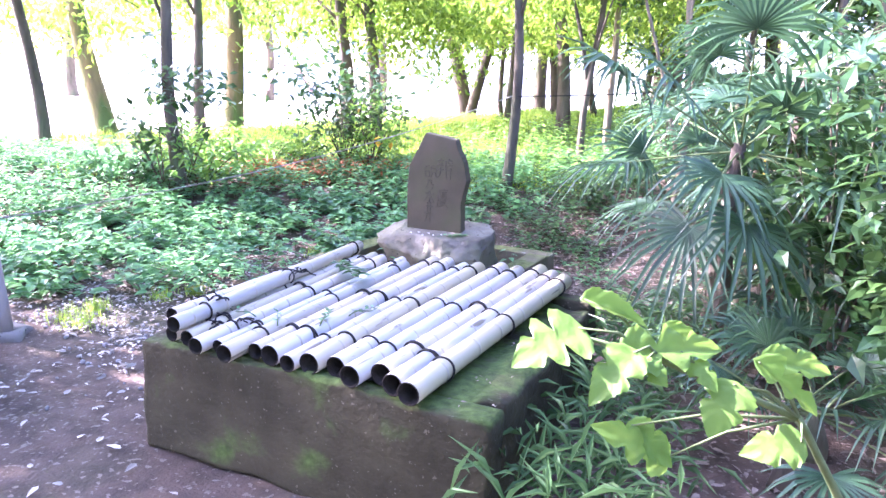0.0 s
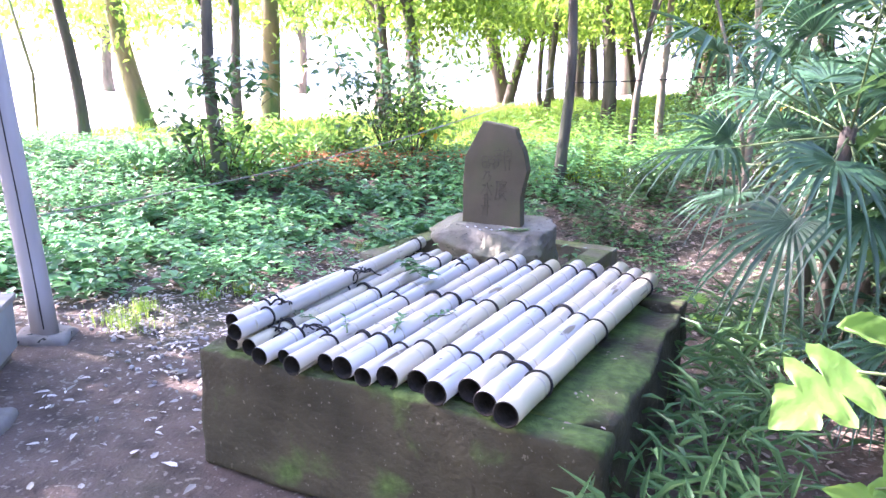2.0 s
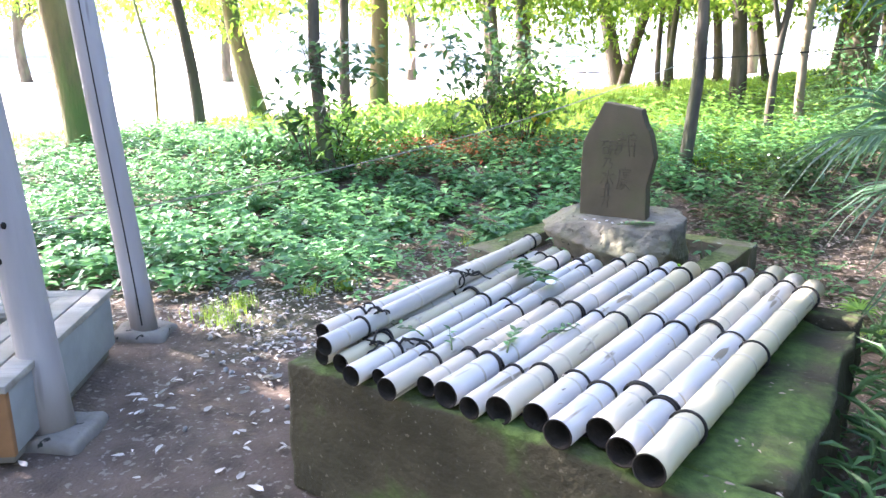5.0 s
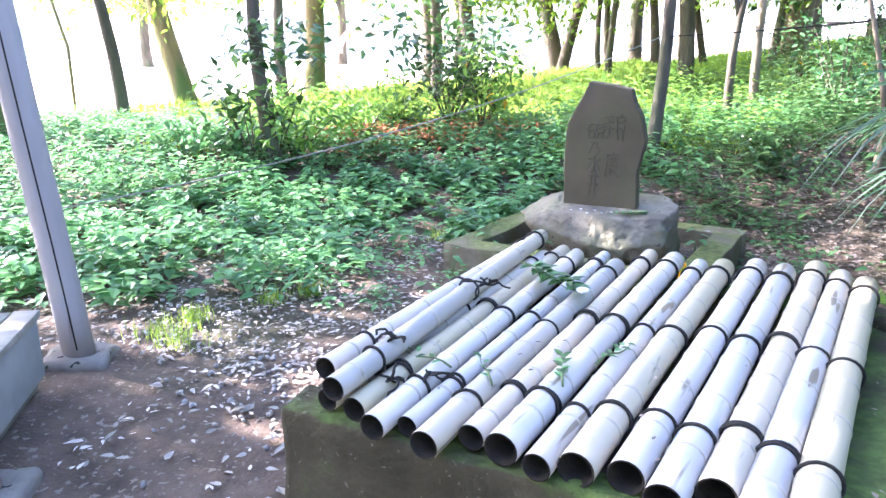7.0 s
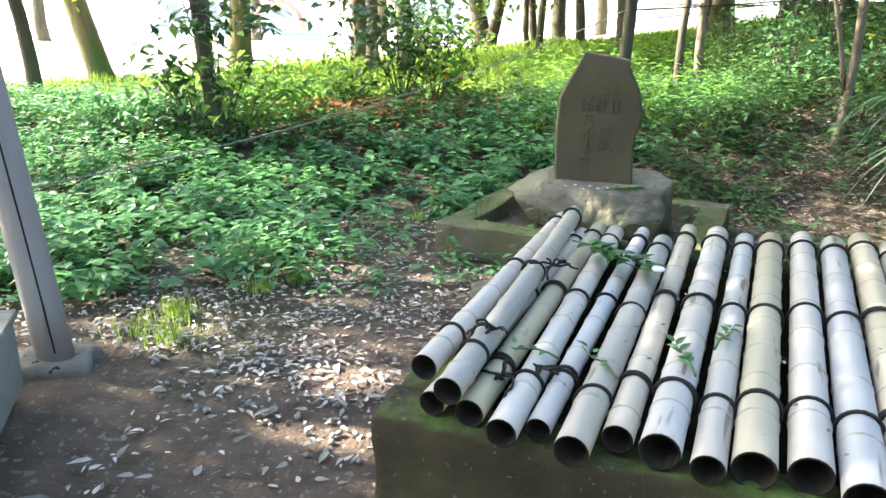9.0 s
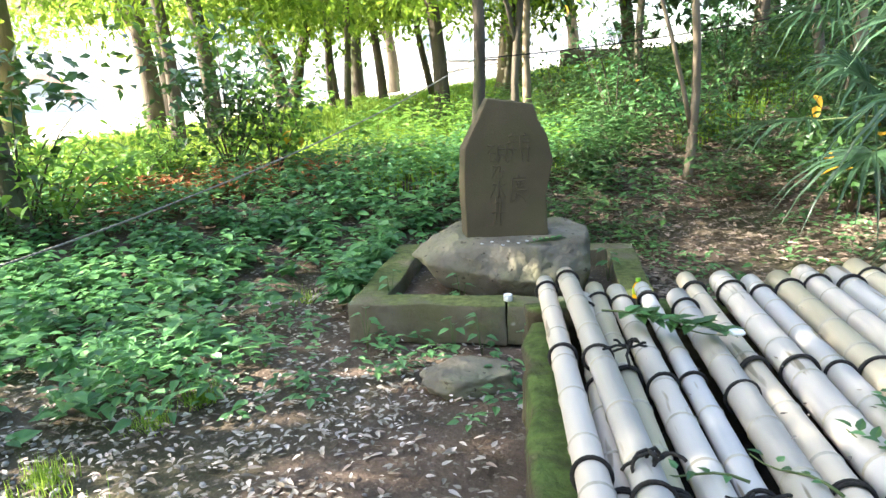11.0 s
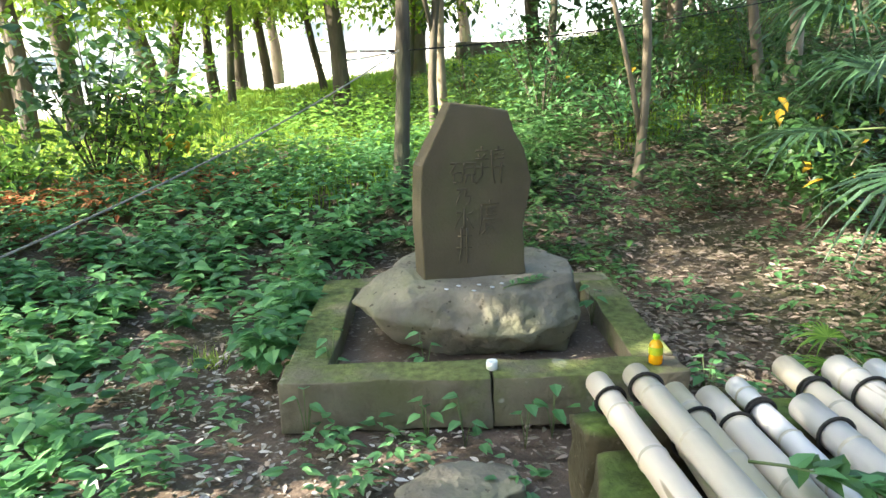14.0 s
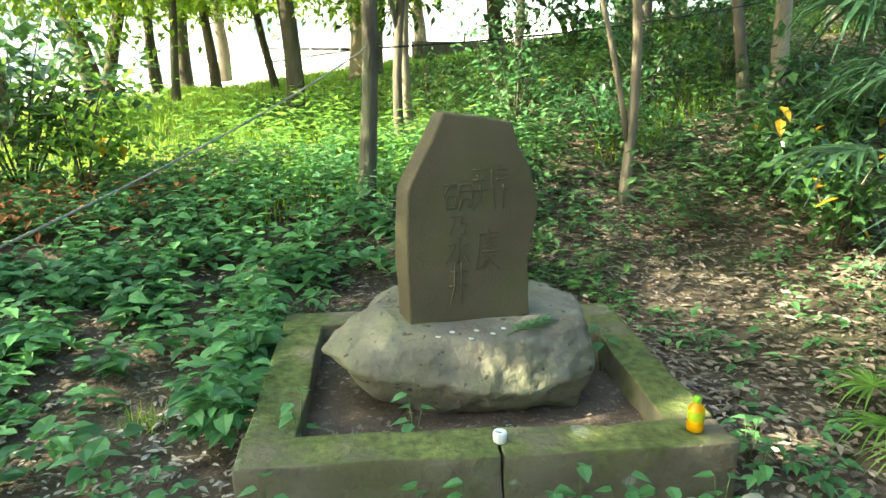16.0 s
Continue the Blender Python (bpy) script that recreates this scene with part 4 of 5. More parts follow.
def undergrowth():
    rng = np.random.default_rng(5)

    def plants(name, x, y, leaf, hmin, hmax, per, material, label, shape="ovate", wide=0.62):
        n = len(x)
        z = height(x, y)
        hh = rng.uniform(hmin, hmax, n)
        pos, fwd, ln = [], [], []
        for k in range(per):
            tier = 0.35 + 0.65 * ((k // 2) + 1) / (per / 2)
            a = rng.uniform(0, 6.28, n) if k % 2 == 0 else a + math.pi + rng.uniform(-.4, .4, n)
            rad = rng.uniform(0.005, 0.05, n)
            pos.append(np.stack([x + rad * np.cos(a), y + rad * np.sin(a), z + hh * tier], 1))
            fwd.append(np.stack([np.cos(a), np.sin(a), rng.uniform(-0.28, 0.22, n)], 1))
            ln.append(leaf * rng.uniform(.65, 1.3, n) * (1.15 - 0.4 * tier * rng.uniform(0, 1, n)))
        pos, fwd, ln = np.concatenate(pos), np.concatenate(fwd), np.concatenate(ln)
        up = rng.normal(size=(len(pos), 3)) * 0.22 + (0, 0, 1)
        ob = link_mesh(name, leaf_mesh(name, pos, fwd, ln, ln * wide, shape, up), material)
        tagged(ob, label, "undergrowth", kind="stuff")
    # dense bank left of the path and behind the monument
    x, y = spread(rng, 10000, -9, 3, 3.4, 11)
    d = np.interp(y, VEG_Y, VEG_X) - x + 0.45 * patchy(x, y, 1.6, 2)
    ok = (d > 0) & ~blocked(x, y) & (rng.uniform(0, 1, len(x)) < np.clip(0.30 + d * 0.33, 0, 0.92)) & (patchy(x, y, 2.3, 11) > -0.20)
    near = ok & (np.hypot(x + 1, y - 4) < 4.5)
    plants("undergrowth", x[ok & ~near], y[ok & ~near], 0.095, 0.10, 0.34, 8, LEAF, "dense low green undergrowth with heart-shaped leaves")
    plants("undergrowth", x[near], y[near], 0.106, 0.04, 0.26, 8, LEAF, "dense low green undergrowth beside the path", wide=0.78)
    # brighter nettles catching light
    x, y = rng.normal(-2.0, 0.26, 48), rng.normal(5.0, 0.22, 48)
    plants("light_undergrowth", x, y, 0.085, 0.12, 0.30, 9, LEAF, "pale green nettles at the path edge", wide=0.5)
    # sparse seedlings in the litter
    x, y = spread(rng, 1500, -2.4, 5.5, 3.8, 9)
    ok = ~blocked(x, y) & (patchy(x, y, 1.1, 7) + 0.25 * (x > 1.0) > 0.08)
    plants("seedlings", x[ok], y[ok], 0.065, 0.03, 0.14, 6, LEAF, "scattered green seedlings among dead leaves")
    # hill side and beyond
    x, y = spread(rng, 4600, 0.8, 10, 6.6, 17)
    ok = (patchy(x, y, 0.7, 4) + 0.10 * (y - 7.2) > -0.14) & ~blocked(x, y)
    # the dark leaf puts the shade of the slope into the plants
    plants("hill_undergrowth", x[ok], y[ok], 0.09, 0.08, 0.42, 8, LEAF_DARK_AND_SHADED, "green plants covering the wooded slope", "lance", 0.45)
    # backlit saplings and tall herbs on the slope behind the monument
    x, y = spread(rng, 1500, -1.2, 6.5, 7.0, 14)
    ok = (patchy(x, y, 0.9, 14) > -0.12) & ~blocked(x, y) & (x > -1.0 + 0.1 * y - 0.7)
    # two leaf colours paint the sunlit and the shaded part of the slope
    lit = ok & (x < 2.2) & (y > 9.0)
    plants("slope_herbs", x[lit], y[lit], 0.125, 0.18, 0.7, 9, LEAF_PALE_SUNLIT, "herbs on the wooded slope in sunlit yellow-green", "lance", 0.36)
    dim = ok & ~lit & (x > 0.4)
    plants("slope_herbs", x[dim], y[dim], 0.13, 0.18, 0.7, 8, SASA_SHADED, "herbs under the trees of the slope in shaded green", "lance", 0.36)
    # leaves spilling against the kerb
    uv = rng.uniform(0, 1, (70, 2))
    pts = [CURB_M @ Vector((-0.30 + 0.24 * a, 0.45 + 1.5 * b, 0)) for a, b in uv]
    plants("kerb_undergrowth", np.array([p.x for p in pts]), np.array([p.y for p in pts]), 0.10, 0.16, 0.36, 8, LEAF, "green leaves leaning over the kerb", wide=0.78)
    # little plants at the foot of the kerb
    for px, py in ((-0.42, 5.02), (-0.28, 4.93), (0.22, 4.78), (0.34, 4.70), (-0.9, 5.22), (-0.05, 4.82), (0.5, 4.60), (0.82, 4.72), (-0.28, 5.42), (-0.70, 5.60), (0.83, 5.72), (-0.8, 6.1), (-0.68, 6.28), (0.1, 4.86), (0.95, 4.9)):
        n = 5
        a = rng.uniform(0, 6.28, n)
        ob = thing("heartleaf_plant", "small heart-leaved plant at the kerb", "plant", (px, py, 0.0 if not in_box(px, py, CURB_M, .15, 1.6, .15, 1.4) else 0.10), 0, "small plants round the kerb")
        hh = rng.uniform(0.10, 0.26, n)
        bm = bmesh.new()
        for q, h1 in zip(a, hh):
            tube(bm, [(0, 0, -0.01), (0.015 * math.cos(q), 0.015 * math.sin(q), h1 * 0.6), (0.03 * math.cos(q), 0.03 * math.sin(q), h1)], 0.0022, 4)
        part("branch", bm, STEM, ob)
        for q, h1 in zip(a, hh):
            link_mesh("leaf", leaf_mesh("leaf", [(0.03 * math.cos(q), 0.03 * math.sin(q), h1)], [(math.cos(q), math.sin(q), -0.25)], 0.075, 0.062, "ovate"), LEAF, ob)


def grasses():
    rng = np.random.default_rng(6)

    def blades(name, x, y, lo, hi, w, material, label, lean=0.35):
        n = len(x)
        a = rng.uniform(0, 6.28, n)
        k = rng.uniform(0.05, lean, n)
        f = np.stack([np.cos(a) * k, np.sin(a) * k, np.ones(n)], 1)
        p = np.stack([x, y, height(x, y) - 0.01], 1)
        up = np.stack([np.cos(a), np.sin(a), np.full(n, 0.2)], 1)
        ob = link_mesh(name, leaf_mesh(name, p, f, rng.uniform(lo, hi, n), w, "blade", up, curl=2.0), material)
        tagged(ob, label, "grass", kind="stuff")
    x, y = spread(rng, 95000, -11, 11, 8.5, 27)
    far = y < np.interp(x, EDGE_X, EDGE_Y) + 0.5 * np.sin(x * 2)
    ok = far & (patchy(x, y, 0.5, 9) + 0.14 * (y - 9.8) > 0.0)
    blades("tall_grass", x[ok], y[ok], 0.07, 0.25, 0.016, GRASS, "sunlit tall grass between the trees", 1.1)
    for i, (tx, ty, s, n) in enumerate(((-1.78, 4.72, 0.035, 90), (-2.30, 4.10, 0.045, 80), (-1.98, 4.52, 0.05, 70), (-2.35, 3.86, 0.09, 60), (-2.2, 3.75, 0.08, 50), (-1.25, 6.3, 0.05, 40))):
        n = n * 2
        a = rng.uniform(0, 6.28, n)
        k = rng.uniform(0.1, 1.6, n)
        p = np.stack([rng.normal(0, s, n), rng.normal(0, s, n), np.full(n, -0.01)], 1)
        f = np.stack([np.cos(a) * k, np.sin(a) * k, np.ones(n)], 1)
        ob = link_mesh("grass_tuft", leaf_mesh("grass_tuft", p, f, rng.uniform(.05, .14, n), 0.0045, "blade", np.stack([np.cos(a), np.sin(a), np.full(n, .2)], 1), curl=2.0), GRASS)
        ob.location = (tx, ty, 0)
        tagged(ob, "bright tuft of fine grass at the path edge", "grass tuft", kind="stuff")
    # bamboo grass along the far flank of the well
    n = 900
    v = rng.uniform(-0.5, 2.6, n)
    u = rng.normal(2.12, 0.17, n) + 0.25 * (rng.uniform(0, 1, n) < 0.3)
    base = np.array([tuple(WELL_M @ Vector((a, b, 0))) for a, b in zip(u, v)])
    base[:, 2] = height(base[:, 0], base[:, 1]) + rng.uniform(0.02, 0.5, n)
    a = rng.uniform(0, 6.28, n)
    f = np.stack([np.cos(a), np.sin(a), rng.uniform(-0.3, 1.1, n)], 1)
    ob = link_mesh("bamboo_grass", leaf_mesh("bamboo_grass", base, f, rng.uniform(.12, .27, n), 0.022, "lance", curl=1.6), SASA_SHADED)
    tagged(ob, "narrow-leaved bamboo grass beside the well", "grass", kind="stuff")


def litter():
    rng = np.random.default_rng(8)

    def scatter(name, x, y, size, material, label, z=None):
        n = len(x)
        a = rng.uniform(0, 6.28, n)
        p = np.stack([x, y, (height(x, y) if z is None else z) + rng.uniform(0.004, 0.03, n)], 1)
        f = np.stack([np.cos(a), np.sin(a), rng.uniform(-0.16, 0.16, n)], 1)
        s = size * rng.uniform(.35, 1.15, n)
        up = rng.normal(size=(n, 3)) * 0.22 + (0, 0, 1)
        ob = link_mesh(name, leaf_mesh(name, p, f, s, s * 0.45, "ovate", up, curl=0.55), material)
        tagged(ob, label, "leaf litter", kind="stuff")
    x, y = spread(rng, 16000, -4, 5, 3.2, 9)
    d = np.abs(np.interp(y, VEG_Y, VEG_X) - x + 0.2)
    ok = ~blocked(x, y) & (rng.uniform(0, 1, len(x)) < np.clip(1.15 - 0.25 * d + 0.25 * (y > 4.3), 0.1, 1))
    band = ok & (x < -0.2) & (y < 6.4)
    scatter("leaf_litter", x[band], y[band], 0.055, PALE_LITTER, "pale grey dead leaves along the path edge")
    ok &= ~band | (rng.uniform(0, 1, len(x)) < 0.4)
    scatter("leaf_litter", x[ok], y[ok], 0.06, LITTER, "dead brown leaves strewn over soil")
    x, y = rng.normal(-1.55, 0.7, 1500), rng.normal(3.9, 0.6, 1500)
    ok = ~blocked(x, y) & (x < -0.2) & (patchy(x, y, 2.4, 3) > -0.05)
    scatter("leaf_litter", x[ok], y[ok], 0.052, PALE_LITTER, "curled pale dead leaves heaped beside the path")
    x, y = spread(rng, 900, -2.6, 0, 0.2, 3.6)
    ok = ~blocked(x, y) & (rng.uniform(0, 1, len(x)) < np.clip(0.15 + 0.3 * (y - 1.6), 0.12, 1))
    scatter("leaf_litter", x[ok], y[ok], 0.085, PALE_LITTER, "few pale dead leaves on the trodden path")
    x, y = spread(rng, 6000, 0.7, 5.0, 4.6, 8.6)
    ok = ~blocked(x, y)
    scatter("leaf_litter", x[ok], y[ok], 0.08, LITTER, "thick brown leaf litter on the slope")
    x, y = spread(rng, 6500, 0.9, 6.5, 0.5, 9)
    ok = ~blocked(x, y)
    scatter("leaf_litter", x[ok], y[ok], 0.075, LITTER, "dead leaves under the bushes on the slope")
    uv = rng.uniform(0, 1, (160, 2))
    pts = [CURB_M @ Vector((0.2 + 1.4 * a, 0.2 + 1.2 * b, 0)) for a, b in uv]
    scatter("leaf_litter", np.array([p.x for p in pts]), np.array([p.y for p in pts]), 0.03, LITTER, "crumbled leaves inside the kerb", 0.115)
    pts = [WELL_M @ Vector((1.62 + 0.2 * a, 1.8 * b, 0)) for a, b in rng.uniform(0, 1, (20, 2))]
    scatter("leaf_litter", np.array([p.x for p in pts]), np.array([p.y for p in pts]), 0.03, LITTER, "dead leaves on the well rim", 0.57)
    pts = [WELL_M @ Vector((0.35 + 1.1 * a, 0.1 + 1.5 * b, 0)) for a, b in rng.uniform(0, 1, (60, 2))]
    scatter("leaf_litter", np.array([p.x for p in pts]), np.array([p.y for p in pts]), 0.025, LITTER, "leaf crumbs between bamboo poles", 0.655)
    # gravel at the path edge
    n = 240
    x = rng.uniform(-2.7, -0.9, n)
    y = 3.55 - 0.62 * (x + 2.2) + rng.normal(0.3, 0.28, n)
    bm = bmesh.new()
    for a, b in zip(x, y):
        if blocked(np.float64(a), np.float64(b)):
            continue
        r = rng.uniform(0.006, 0.017)
        bmesh.ops.create_icosphere(bm, subdivisions=1, radius=r, matrix=pose(a, b, 0.004, rng.uniform(0, 90), 0, rng.uniform(0, 360)) @ Matrix.Diagonal((1.3, 1, 0.7, 1)))
    ob = part("gravel", bm, GRAVEL)
    tagged(ob, "grey pebbles scattered at the path edge", "gravel", kind="stuff")
    # rusty fern bank beyond the rope
    n = 900
    x, y = rng.normal(-2.3, 0.8, n), rng.normal(9.2, 0.3, n)
    a = rng.uniform(0, 6.28, n)
    p = np.stack([x, y, height(x, y) + rng.uniform(.05, .33, n)], 1)
    ob = link_mesh("rusty_ferns", leaf_mesh("rusty_ferns", p, np.stack([np.cos(a), np.sin(a), rng.uniform(-.5, .4, n)], 1), rng.uniform(.08, .18, n), 0.04, "lance"), RED_LITTER)
    tagged(ob, "heap of rusty brown dead fern fronds", "dead ferns", kind="stuff")


# ---- distance ----
def house(x, y, w, d, h, rz, seed):
    z = ground_z(x, y)
    ob = thing("house", "pale house beyond the sunlit yard", "house", (x, y, z), rz, "houses beyond the yard")
    bm = bmesh.new()
    block(bm, (w, d, h), (0, 0, h / 2), 0.02)
    part("wall", bm, WALL, ob)
    bm = bmesh.new()
    o = 0.5
    v = [bm.verts.new(p) for p in ((-w / 2 - o, -d / 2 - o, h), (w / 2 + o, -d / 2 - o, h), (w / 2 + o, d / 2 + o, h), (-w / 2 - o, d / 2 + o, h), (-w / 2 - o, 0, h + d * .32), (w / 2 + o, 0, h + d * .32))]
    for f in ((0, 1, 5, 4), (2, 3, 4, 5), (0, 4, 3), (1, 2, 5), (3, 2, 1, 0)):
        bm.faces.new([v[i] for i in f])
    part("roof", bm, ROOF, ob, smooth=False)
    for k in range(int(w // 2.4)):
        for fl in range(int(h // 2.6)):
            wx = -w / 2 + 1.3 + k * 2.4
            bm = bmesh.new()
            block(bm, (1.5, 0.06, 1.2), (wx, -d / 2 - 0.02, 1.5 + fl * 2.6), 0.01)
            fr = part("window", bm, FENCE, ob)
            bm = bmesh.new()
            block(bm, (1.32, 0.03, 1.02), (wx, -d / 2 - 0.055, 1.5 + fl * 2.6), 0.004)
            part("pane", bm, PANE, fr)


def mesh_fence(x0, y0, x1, y1, h):
    ob = thing("mesh_fence", "pale green wire fence along the yard", "fence", (x0, y0, ground_z(x0, y0)))
    n = 14
    for k in range(n + 1):
        bm = bmesh.new()
        tube(bm, [((x1 - x0) * k / n, (y1 - y0) * k / n, 0), ((x1 - x0) * k / n, (y1 - y0) * k / n, h)], 0.04, 6)
        part("fence_post", bm, FENCE, ob)
    for k in range(10):
        bm = bmesh.new()
        tube(bm, [(0, 0, 0.1 + k * (h - .1) / 9), (x1 - x0, y1 - y0, 0.1 + k * (h - .1) / 9)], 0.02, 4)
        part("rail", bm, FENCE, ob)


build_well()
build_poles()
build_knot(.262, .30, .735, 1)
build_knot(.33, .17, .66, 2)
build_knot(.29, .93, .735, 3)
build_knot(.42, .26, .665, 4)
build_sprig(.262, 1.335, .705, -142, 1, 34, 0.085, True)
build_sprig(.82, .35, .665, 5, 2, 9, 0.045, False)
build_sprig(.86, .55, .665, -30, 3, 8, 0.04, False)
build_sprig(.45, .33, .65, 60, 4, 5, 0.035, False)
build_sprig(.62, .28, .65, 20, 5, 5, 0.035, False)
build_curb()
base_rock = build_base_rock()


def TOP_Z(x, y):
    m = base_rock.matrix_world.inverted()
    hit, p, _, _ = base_rock.ray_cast(m @ Vector((x, y, 2)), m.to_3x3() @ Vector((0, 0, -1)))
    return (base_rock.matrix_world @ p).z if hit else 0.5


bpy.context.view_layer.update()
build_stele()
build_offerings()
boulder("path_stone", (-0.44, 4.53, 0.02), -10, (0.27, 0.17, 0.12), "low flat grey stone half sunk in the path", ROCK, 21, 0.7)
build_posts()
build_bench()
build_rope()

TREES = [
    (-7.9, 11.3, 0.105, 6.5, (-0.07, 0), 2.0, 5.4, 0, BARK), (-8.43, 9.05, 0.27, 8.0, (-0.03, 0), 3.0, 6.0, 0, IVY_LIT_BARK),
    (-8.44, 14.1, 0.22, 7.0, (-0.14, 0), 2.6, 4.6, 5, IVY_LIT_BARK), (-3.65, 8.25, 0.085, 6.0, (-0.05, 0.02), 2.8, 5.6, 0, BARK),
    (-6.2, 14.2, 0.12, 7.0, (-0.02, 0), 2.4, 5.0, 0, BARK), (-6.38, 16.3, 0.24, 8.0, (0.0, 0), 2.8, 5.2, 0, IVY_LIT_BARK),
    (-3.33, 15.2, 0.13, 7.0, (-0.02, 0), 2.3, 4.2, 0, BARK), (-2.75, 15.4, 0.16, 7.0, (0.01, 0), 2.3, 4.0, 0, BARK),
    (-1.54, 23.6, 0.30, 8.0, (-0.12, 0), 3.4, 5.6, 0, BARK), (-1.35, 23.2, 0.20, 8.0, (0.33, 0), 3.0, 5.2, 0, BARK),
    (-0.16, 21.7, 0.10, 6.5, (0.0, 0), 2.2, 4.6, 0, BARK), (0.15, 19.7, 0.11, 6.5, (0.02, 0), 2.4, 4.8, 0, BARK),
    (0.67, 8.72, 0.069, 6.0, (0.015, 0), 2.7, 5.2, 6, BARK), (1.45, 14.7, 0.15, 6.5, (-0.02, 0), 2.4, 4.6, 4, BARK),
    (1.37, 23.7, 0.17, 7.0, (0.0, 0), 2.6, 5.0, 0, BARK), (2.56, 21.6, 0.12, 7.0, (-0.1, 0), 2.6, 4.8, 0, BARK),
    (1.70, 10.7, 0.055, 5.0, (0.07, 0), 2.4, 4.6, 4, BARK), (2.23, 11.6, 0.062, 6.0, (-0.03, 0), 2.0, 3.1, 0, PALE_BARK),
    (4.3, 19.4, 0.46, 9.0, (0.02, 0), 3.6, 6.2, 0, PALE_BARK), (2.66, 7.93, 0.045, 5.0, (0.02, 0.01), 2.4, 4.7, 2, PALE_BARK),
    (5.09, 8.69, 0.085, 5.5, (0.02, 0), 1.8, 4.6, 3, PALE_BARK), (4.86, 8.9, 0.06, 5.0, (-0.10, 0), 1.5, 4.4, 0, BARK),
    (0.07, 24.5, 0.14, 7.0, (0.0, 0), 2.6, 5.0, 0, BARK), (1.0, 26.5, 0.28, 8.0, (0.0, 0), 3.0, 5.6, 0, BARK),
    (3.4, 16.8, 0.09, 6.0, (0.05, 0), 2.0, 3.8, 0, BARK), (6.5, 12.5, 0.12, 6.0, (0.0, 0), 2.6, 3.8, 0, BARK), (8.2, 10.5, 0.14, 6.0, (0.0, 0), 2.8, 3.6, 0, BARK),
    (6.0, 16.5, 0.15, 7.0, (0, 0), 3.0, 4.4, 0, BARK), (8.8, 14.5, 0.16, 7.0, (0, 0), 3.2, 4.0, 0, BARK), (4.6, 13.0, 0.07, 5.0, (0.05, 0), 1.6, 2.9, 0, BARK),
]
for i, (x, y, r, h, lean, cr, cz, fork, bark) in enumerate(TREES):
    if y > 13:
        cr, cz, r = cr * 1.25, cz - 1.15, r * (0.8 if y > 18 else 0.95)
    tree(x, y, r, h, lean, cr, cz, fork, bark, i, dark=(x > 4.5 and y > 9) or (0.5 < x < 2.3 and y < 11), label="tree with thick ivy-grown trunk in sunlit bark colour" if bark is IVY_LIT_BARK else "slender tree with smooth pale trunk" if bark is PALE_BARK else "slender woodland tree with a dark trunk")
# unseen trees added on the sunny side to throw their shade over the clearing
for i, (x, y, cr, cz) in enumerate(((-8.2, 4.2, 3.2, 5.6), (-9.2, 0.6, 3.2, 5.6), (-8.0, 7.0, 1.9, 6.4), (-6.6, 3.4, 3.3, 6.2), (-7.4, 5.4, 2.4, 6.6), (-12.5, 3.0, 3.4, 7.4), (-6.5, -2.0, 3.0, 5.2))):
    tree(x, y, 0.2, cz, (0, 0), cr, cz, 0, BARK, 40 + i)

for i, (x, y, cr, cz) in enumerate(((-20, 30, 4.5, 4.6), (-13, 36, 4.5, 5.2), (-6, 31, 3.6, 4.8), (3, 33, 4.0, 4.6), (10, 30, 4.5, 5.0), (-28, 26, 4.5, 4.8), (16, 24, 5.0, 5.2), (12, 20, 4.5, 4.0), (13, 13, 4.5, 4.2), (-4.5, 19.5, 3.0, 4.6), (6.5, 27, 3.5, 4.0))):
    tree(x, y, 0.24, cz + 1, (0, 0), cr, cz, 0, BARK, 60 + i, label="leafy tree standing beyond the yard")

# unseen grove added behind the path: closes the clearing, darkens the well front
for i, (x, y, cr, cz) in enumerate(((-5.0, -5.0, 3.2, 3.4), (-1.6, -6.0, 3.4, 3.6), (2.0, -5.2, 3.2, 3.4), (5.2, -3.2, 3.2, 3.6), (6.2, 0.8, 3.2, 3.8), (0.2, -8.5, 4.0, 4.5), (-8.5, -6.5, 3.8, 4.2))):
    tree(x, y, 0.2, cz + 1.5, (0, 0), cr, cz, 0, BARK, 80 + i, dark=True)

# shrubs
shrub(-2.0, 10.3, 1.1, 1.85, LEAF_DARK_AND_SHADED, 1, "tall dark-leaved evergreen shrub", 1050, 0.155, "lance", 16)
# the paler leaf paints sunlight on the shrubs below the trees
shrub(-1.5, 9.9, 0.7, 1.2, LEAF_PALE_SUNLIT, 9, "leafy shrub in backlit yellow-green", 700, 0.11, "lance", 9, 0.1, 6)
shrub(-2.7, 10.2, 0.6, 0.9, LEAF_PALE_SUNLIT, 2, "leafy shrub in bright backlit green", 500, 0.11)
shrub(-3.5, 8.35, 0.85, 1.1, LEAF_PALE_SUNLIT, 3, "leafy shrub at the foot of a tree", 380, 0.15)
shrub(-3.9, 8.15, 0.75, 1.3, LEAF_DARK_AND_SHADED, 14, "large-leaved evergreen shrub round a trunk", 170, 0.18, "lance", 9, 0.1)
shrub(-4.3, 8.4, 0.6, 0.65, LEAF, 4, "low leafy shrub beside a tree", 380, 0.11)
shrub(-3.7, 8.3, 0.7, 2.1, LEAF_DARK_AND_SHADED, 5, "dark-leaved branches hanging about a trunk", 240, 0.16, "lance", 8, 1.2)
shrub(-3.0, 9.4, 0.7, 0.8, LEAF_PALE_SUNLIT, 12, "shrub below the trees in sunlit yellow-green", 600, 0.10)
shrub(-4.7, 9.5, 0.8, 0.75, LEAF_PALE_SUNLIT, 13, "shrub below the trees in sunlit yellow-green", 600, 0.10)
shrub(-5.2, 8.8, 0.6, 0.5, LEAF, 6, "low leafy shrub in the undergrowth", 300, 0.12)
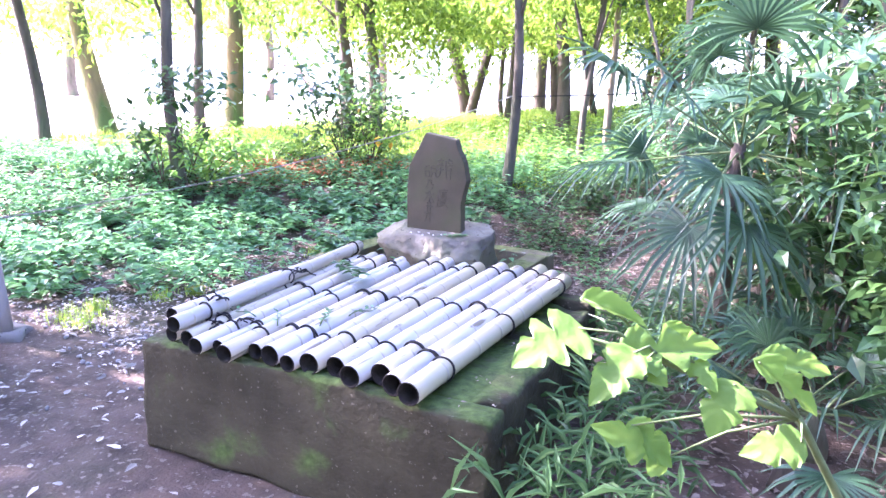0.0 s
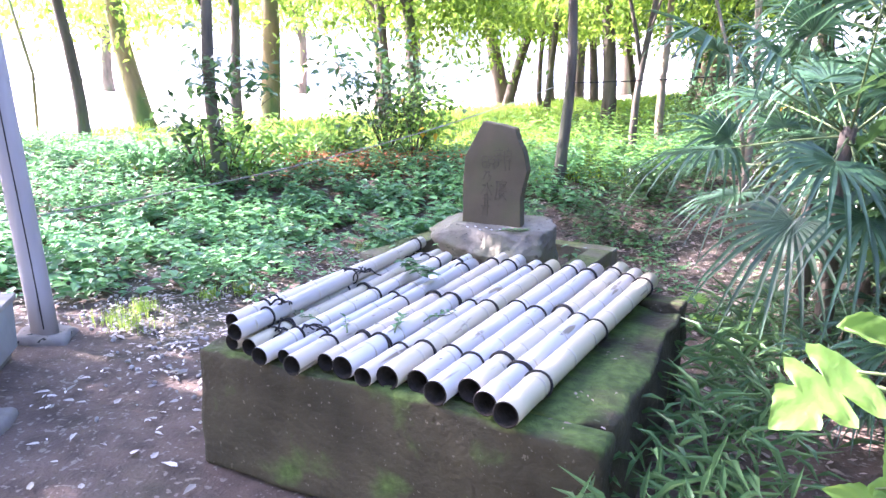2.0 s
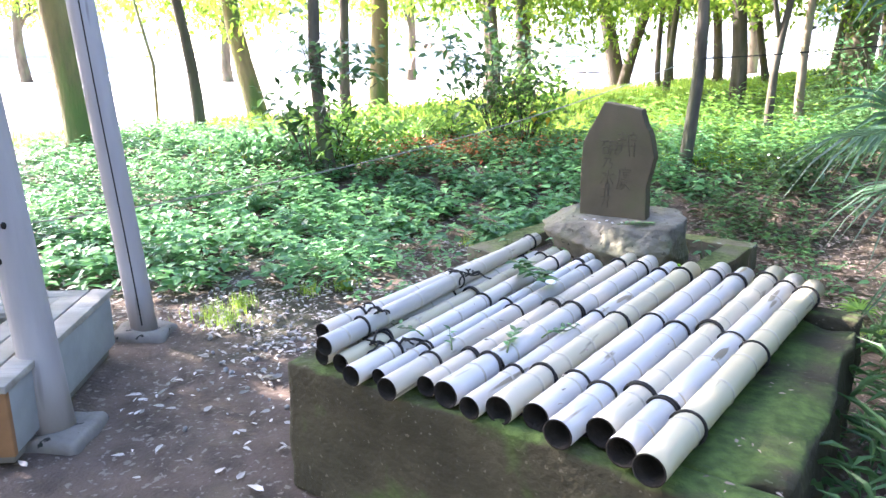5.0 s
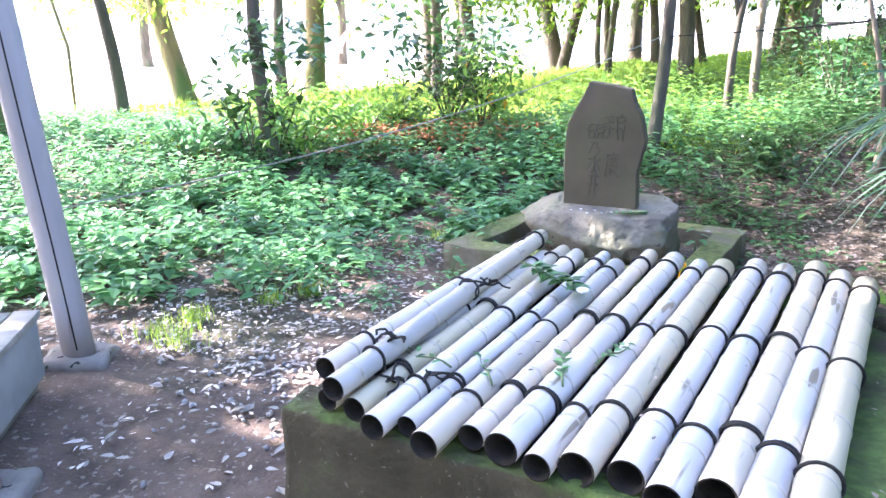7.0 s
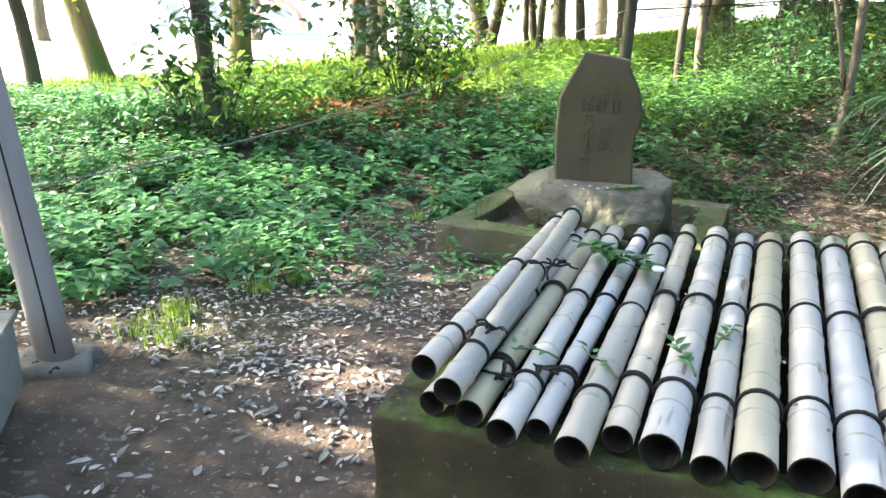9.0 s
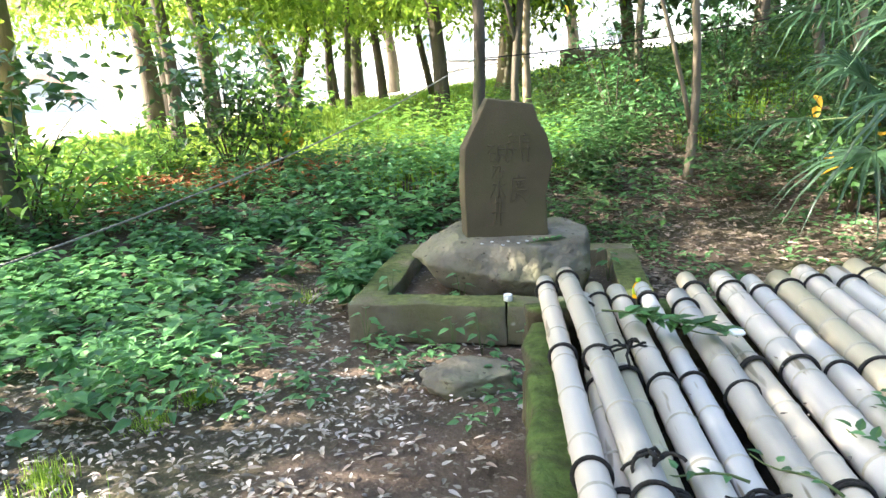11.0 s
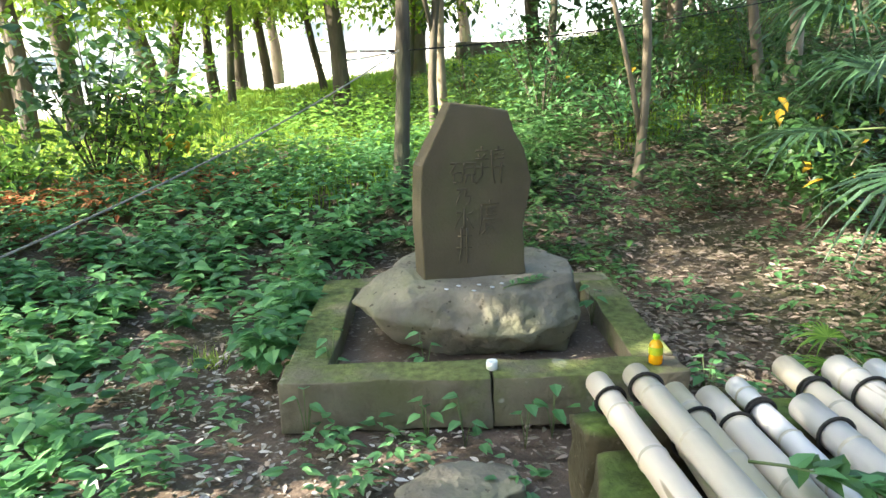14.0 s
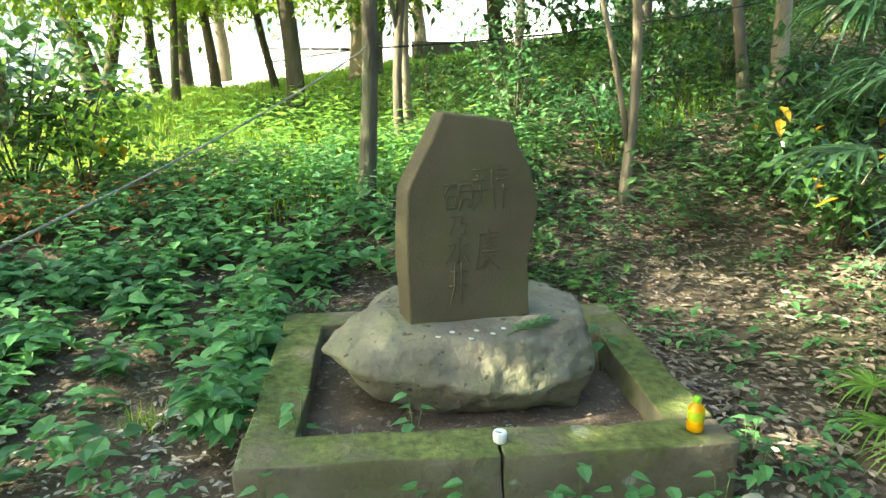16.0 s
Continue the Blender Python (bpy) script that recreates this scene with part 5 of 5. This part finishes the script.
shrub(3.75, 7.15, 0.65, 0.85, LEAF_DARK_AND_SHADED, 7, "glossy dark shrub with some yellowed leaves", 650, 0.13, "lance", 9, 0.05, 7)
shrub(4.4, 7.3, 0.8, 1.1, LEAF_DARK_AND_SHADED, 8, "glossy dark shrub on the slope", 700, 0.14, "lance", 9, 0.05, 3)
HILL = [(3.2, 8.9), (4.2, 9.6), (5.6, 9.8), (6.4, 8.2), (5.2, 7.0), (6.8, 10.9), (5.3, 11.6), (3.8, 11.4), (7.8, 8.8), (7.6, 12.6), (3.0, 12.8), (5.0, 14.5), (7.4, 7.0), (6.2, 5.8), (8.8, 11.6), (2.9, 10.2)]
for i, (x, y) in enumerate(HILL):
    # two saplings in three take the dark leaf to paint the slope's shade
    k = i % 3
    shrub(x, y, 0.8, 0.7 + 0.25 * (i % 4), (LEAF, LEAF_DARK_AND_SHADED, LEAF_DARK_AND_SHADED)[k], 30 + i, ("green leafy sapling on the slope", "sapling on the slope in shade-darkened green", "glossy green sapling on the slope")[k], 360, 0.095, "lance", 9, 0.1, 2 if i % 5 == 0 else 0)
shrub(3.25, 6.35, 0.5, 0.85, LEAF_DARK_AND_SHADED, 24, "glossy dark shrub with bright yellow leaves", 520, 0.12, "lance", 8, 0.1, 9)
shrub(1.75, 8.25, 0.36, 0.5, LEAF_DARK_AND_SHADED, 23, "small dark rounded shrub among plants", 420, 0.085, "lance", 8)
# thicket behind the palms, closing the dark side of the path
for i, (x, y, h) in enumerate(((3.6, 5.3, 1.9), (4.4, 4.4, 2.2), (3.9, 3.4, 2.0), (4.6, 5.6, 2.4), (3.4, 2.2, 1.7), (4.2, 1.6, 2.2), (5.4, 3.2, 2.8), (3.0, 0.9, 1.4))):
    # shade on this side is deepened by the dark leaf colour
    shrub(x, y, 0.9, h, LEAF_DARK_AND_SHADED, 60 + i, "dense evergreen thicket in shade", 1100, 0.14, "lance", 12, 0.1)
for x, y, h, n, s, sd in ((2.78, 5.15, 1.5, 14, 0.95, 1), (2.75, 4.45, 0.5, 12, 0.75, 2), (3.0, 4.2, 1.05, 15, 1.05, 3), (2.55, 2.75, 0.30, 9, 0.6, 4), (3.1, 5.3, 1.95, 16, 1.1, 5), (2.9, 3.7, 0.5, 10, 0.75, 6)):
    fan_palm(x, y, h, n, s, sd)
fan_palm(2.25, 3.75, 1.55, 12, 0.98, 11, ((1.82, 3.62, 1.92), (2.08, 3.40, 1.45), (1.98, 3.60, 1.10), (2.2, 3.2, 1.2)), None, 0.35)
fan_palm(2.45, 4.80, 1.2, 7, 0.86, 14, ((1.80, 4.62, 1.46),), None, 0.8)
fan_palm(2.30, 2.45, 0.45, 7, 0.62, 12, ((2.13, 2.36, 0.80),))
fan_palm(1.78, 4.62, 0.10, 7, 0.42, 13, (), LEAF_PALE_SUNLIT)
for i, (x, y, h) in enumerate(((2.75, 3.3, 2.1), (2.95, 2.5, 2.0), (3.0, 4.7, 1.5))):
    shrub(x, y, 0.5, h, LEAF_DARK_AND_SHADED, 90 + i, "dense evergreen thicket in shade", 700, 0.14, "lance", 10, 0.1)
build_fig()
undergrowth()
grasses()
litter()

# distance
house(-22, 52, 16, 8, 5.6, 12, 1)
house(-2, 60, 14, 8, 5.6, -4, 2)
house(18, 62, 18, 9, 5.8, -10, 3)
house(-46, 44, 16, 8, 5.6, 35, 4)
mesh_fence(-9, 38, 8, 34, 1.9)
bm = bmesh.new()
tube(bm, [(0, 0, 0), (0.02, 0, 1.2), (-0.35, 0, 2.6)], 0.03, 8)
ob = part("leaning_pole", bm, IVY_LIT_BARK)
ob.location = (-9.5, 12.1, ground_z(-9.5, 12.1) - 0.02)
tagged(ob, "thin yellowish leaning pole by the yard", "pole")
bm = bmesh.new()
tube(bm, [(1.1 * math.cos(q), 0, 0.9 + 1.1 * math.sin(q)) for q in [math.pi * k / 12 for k in range(13)]], 0.14, 8)
ob = part("play_arch", bm, RED)
ob.location = (-11.0, 33.0, ground_z(-11, 33) - 0.3)
tagged(ob, "pale pinkish-red arch standing in the yard", "arch")
bm = bmesh.new()
block(bm, (4.0, 0.3, 0.5), (0, 0, 0.27), 0.02)
ob = part("low_wall", bm, BARK)
ob.matrix_world = pose(9.0, 23.5, ground_z(9.0, 23.5) - 0.1, 0, 0, 8)
tagged(ob, "low dark wall at the top of the slope", "wall")
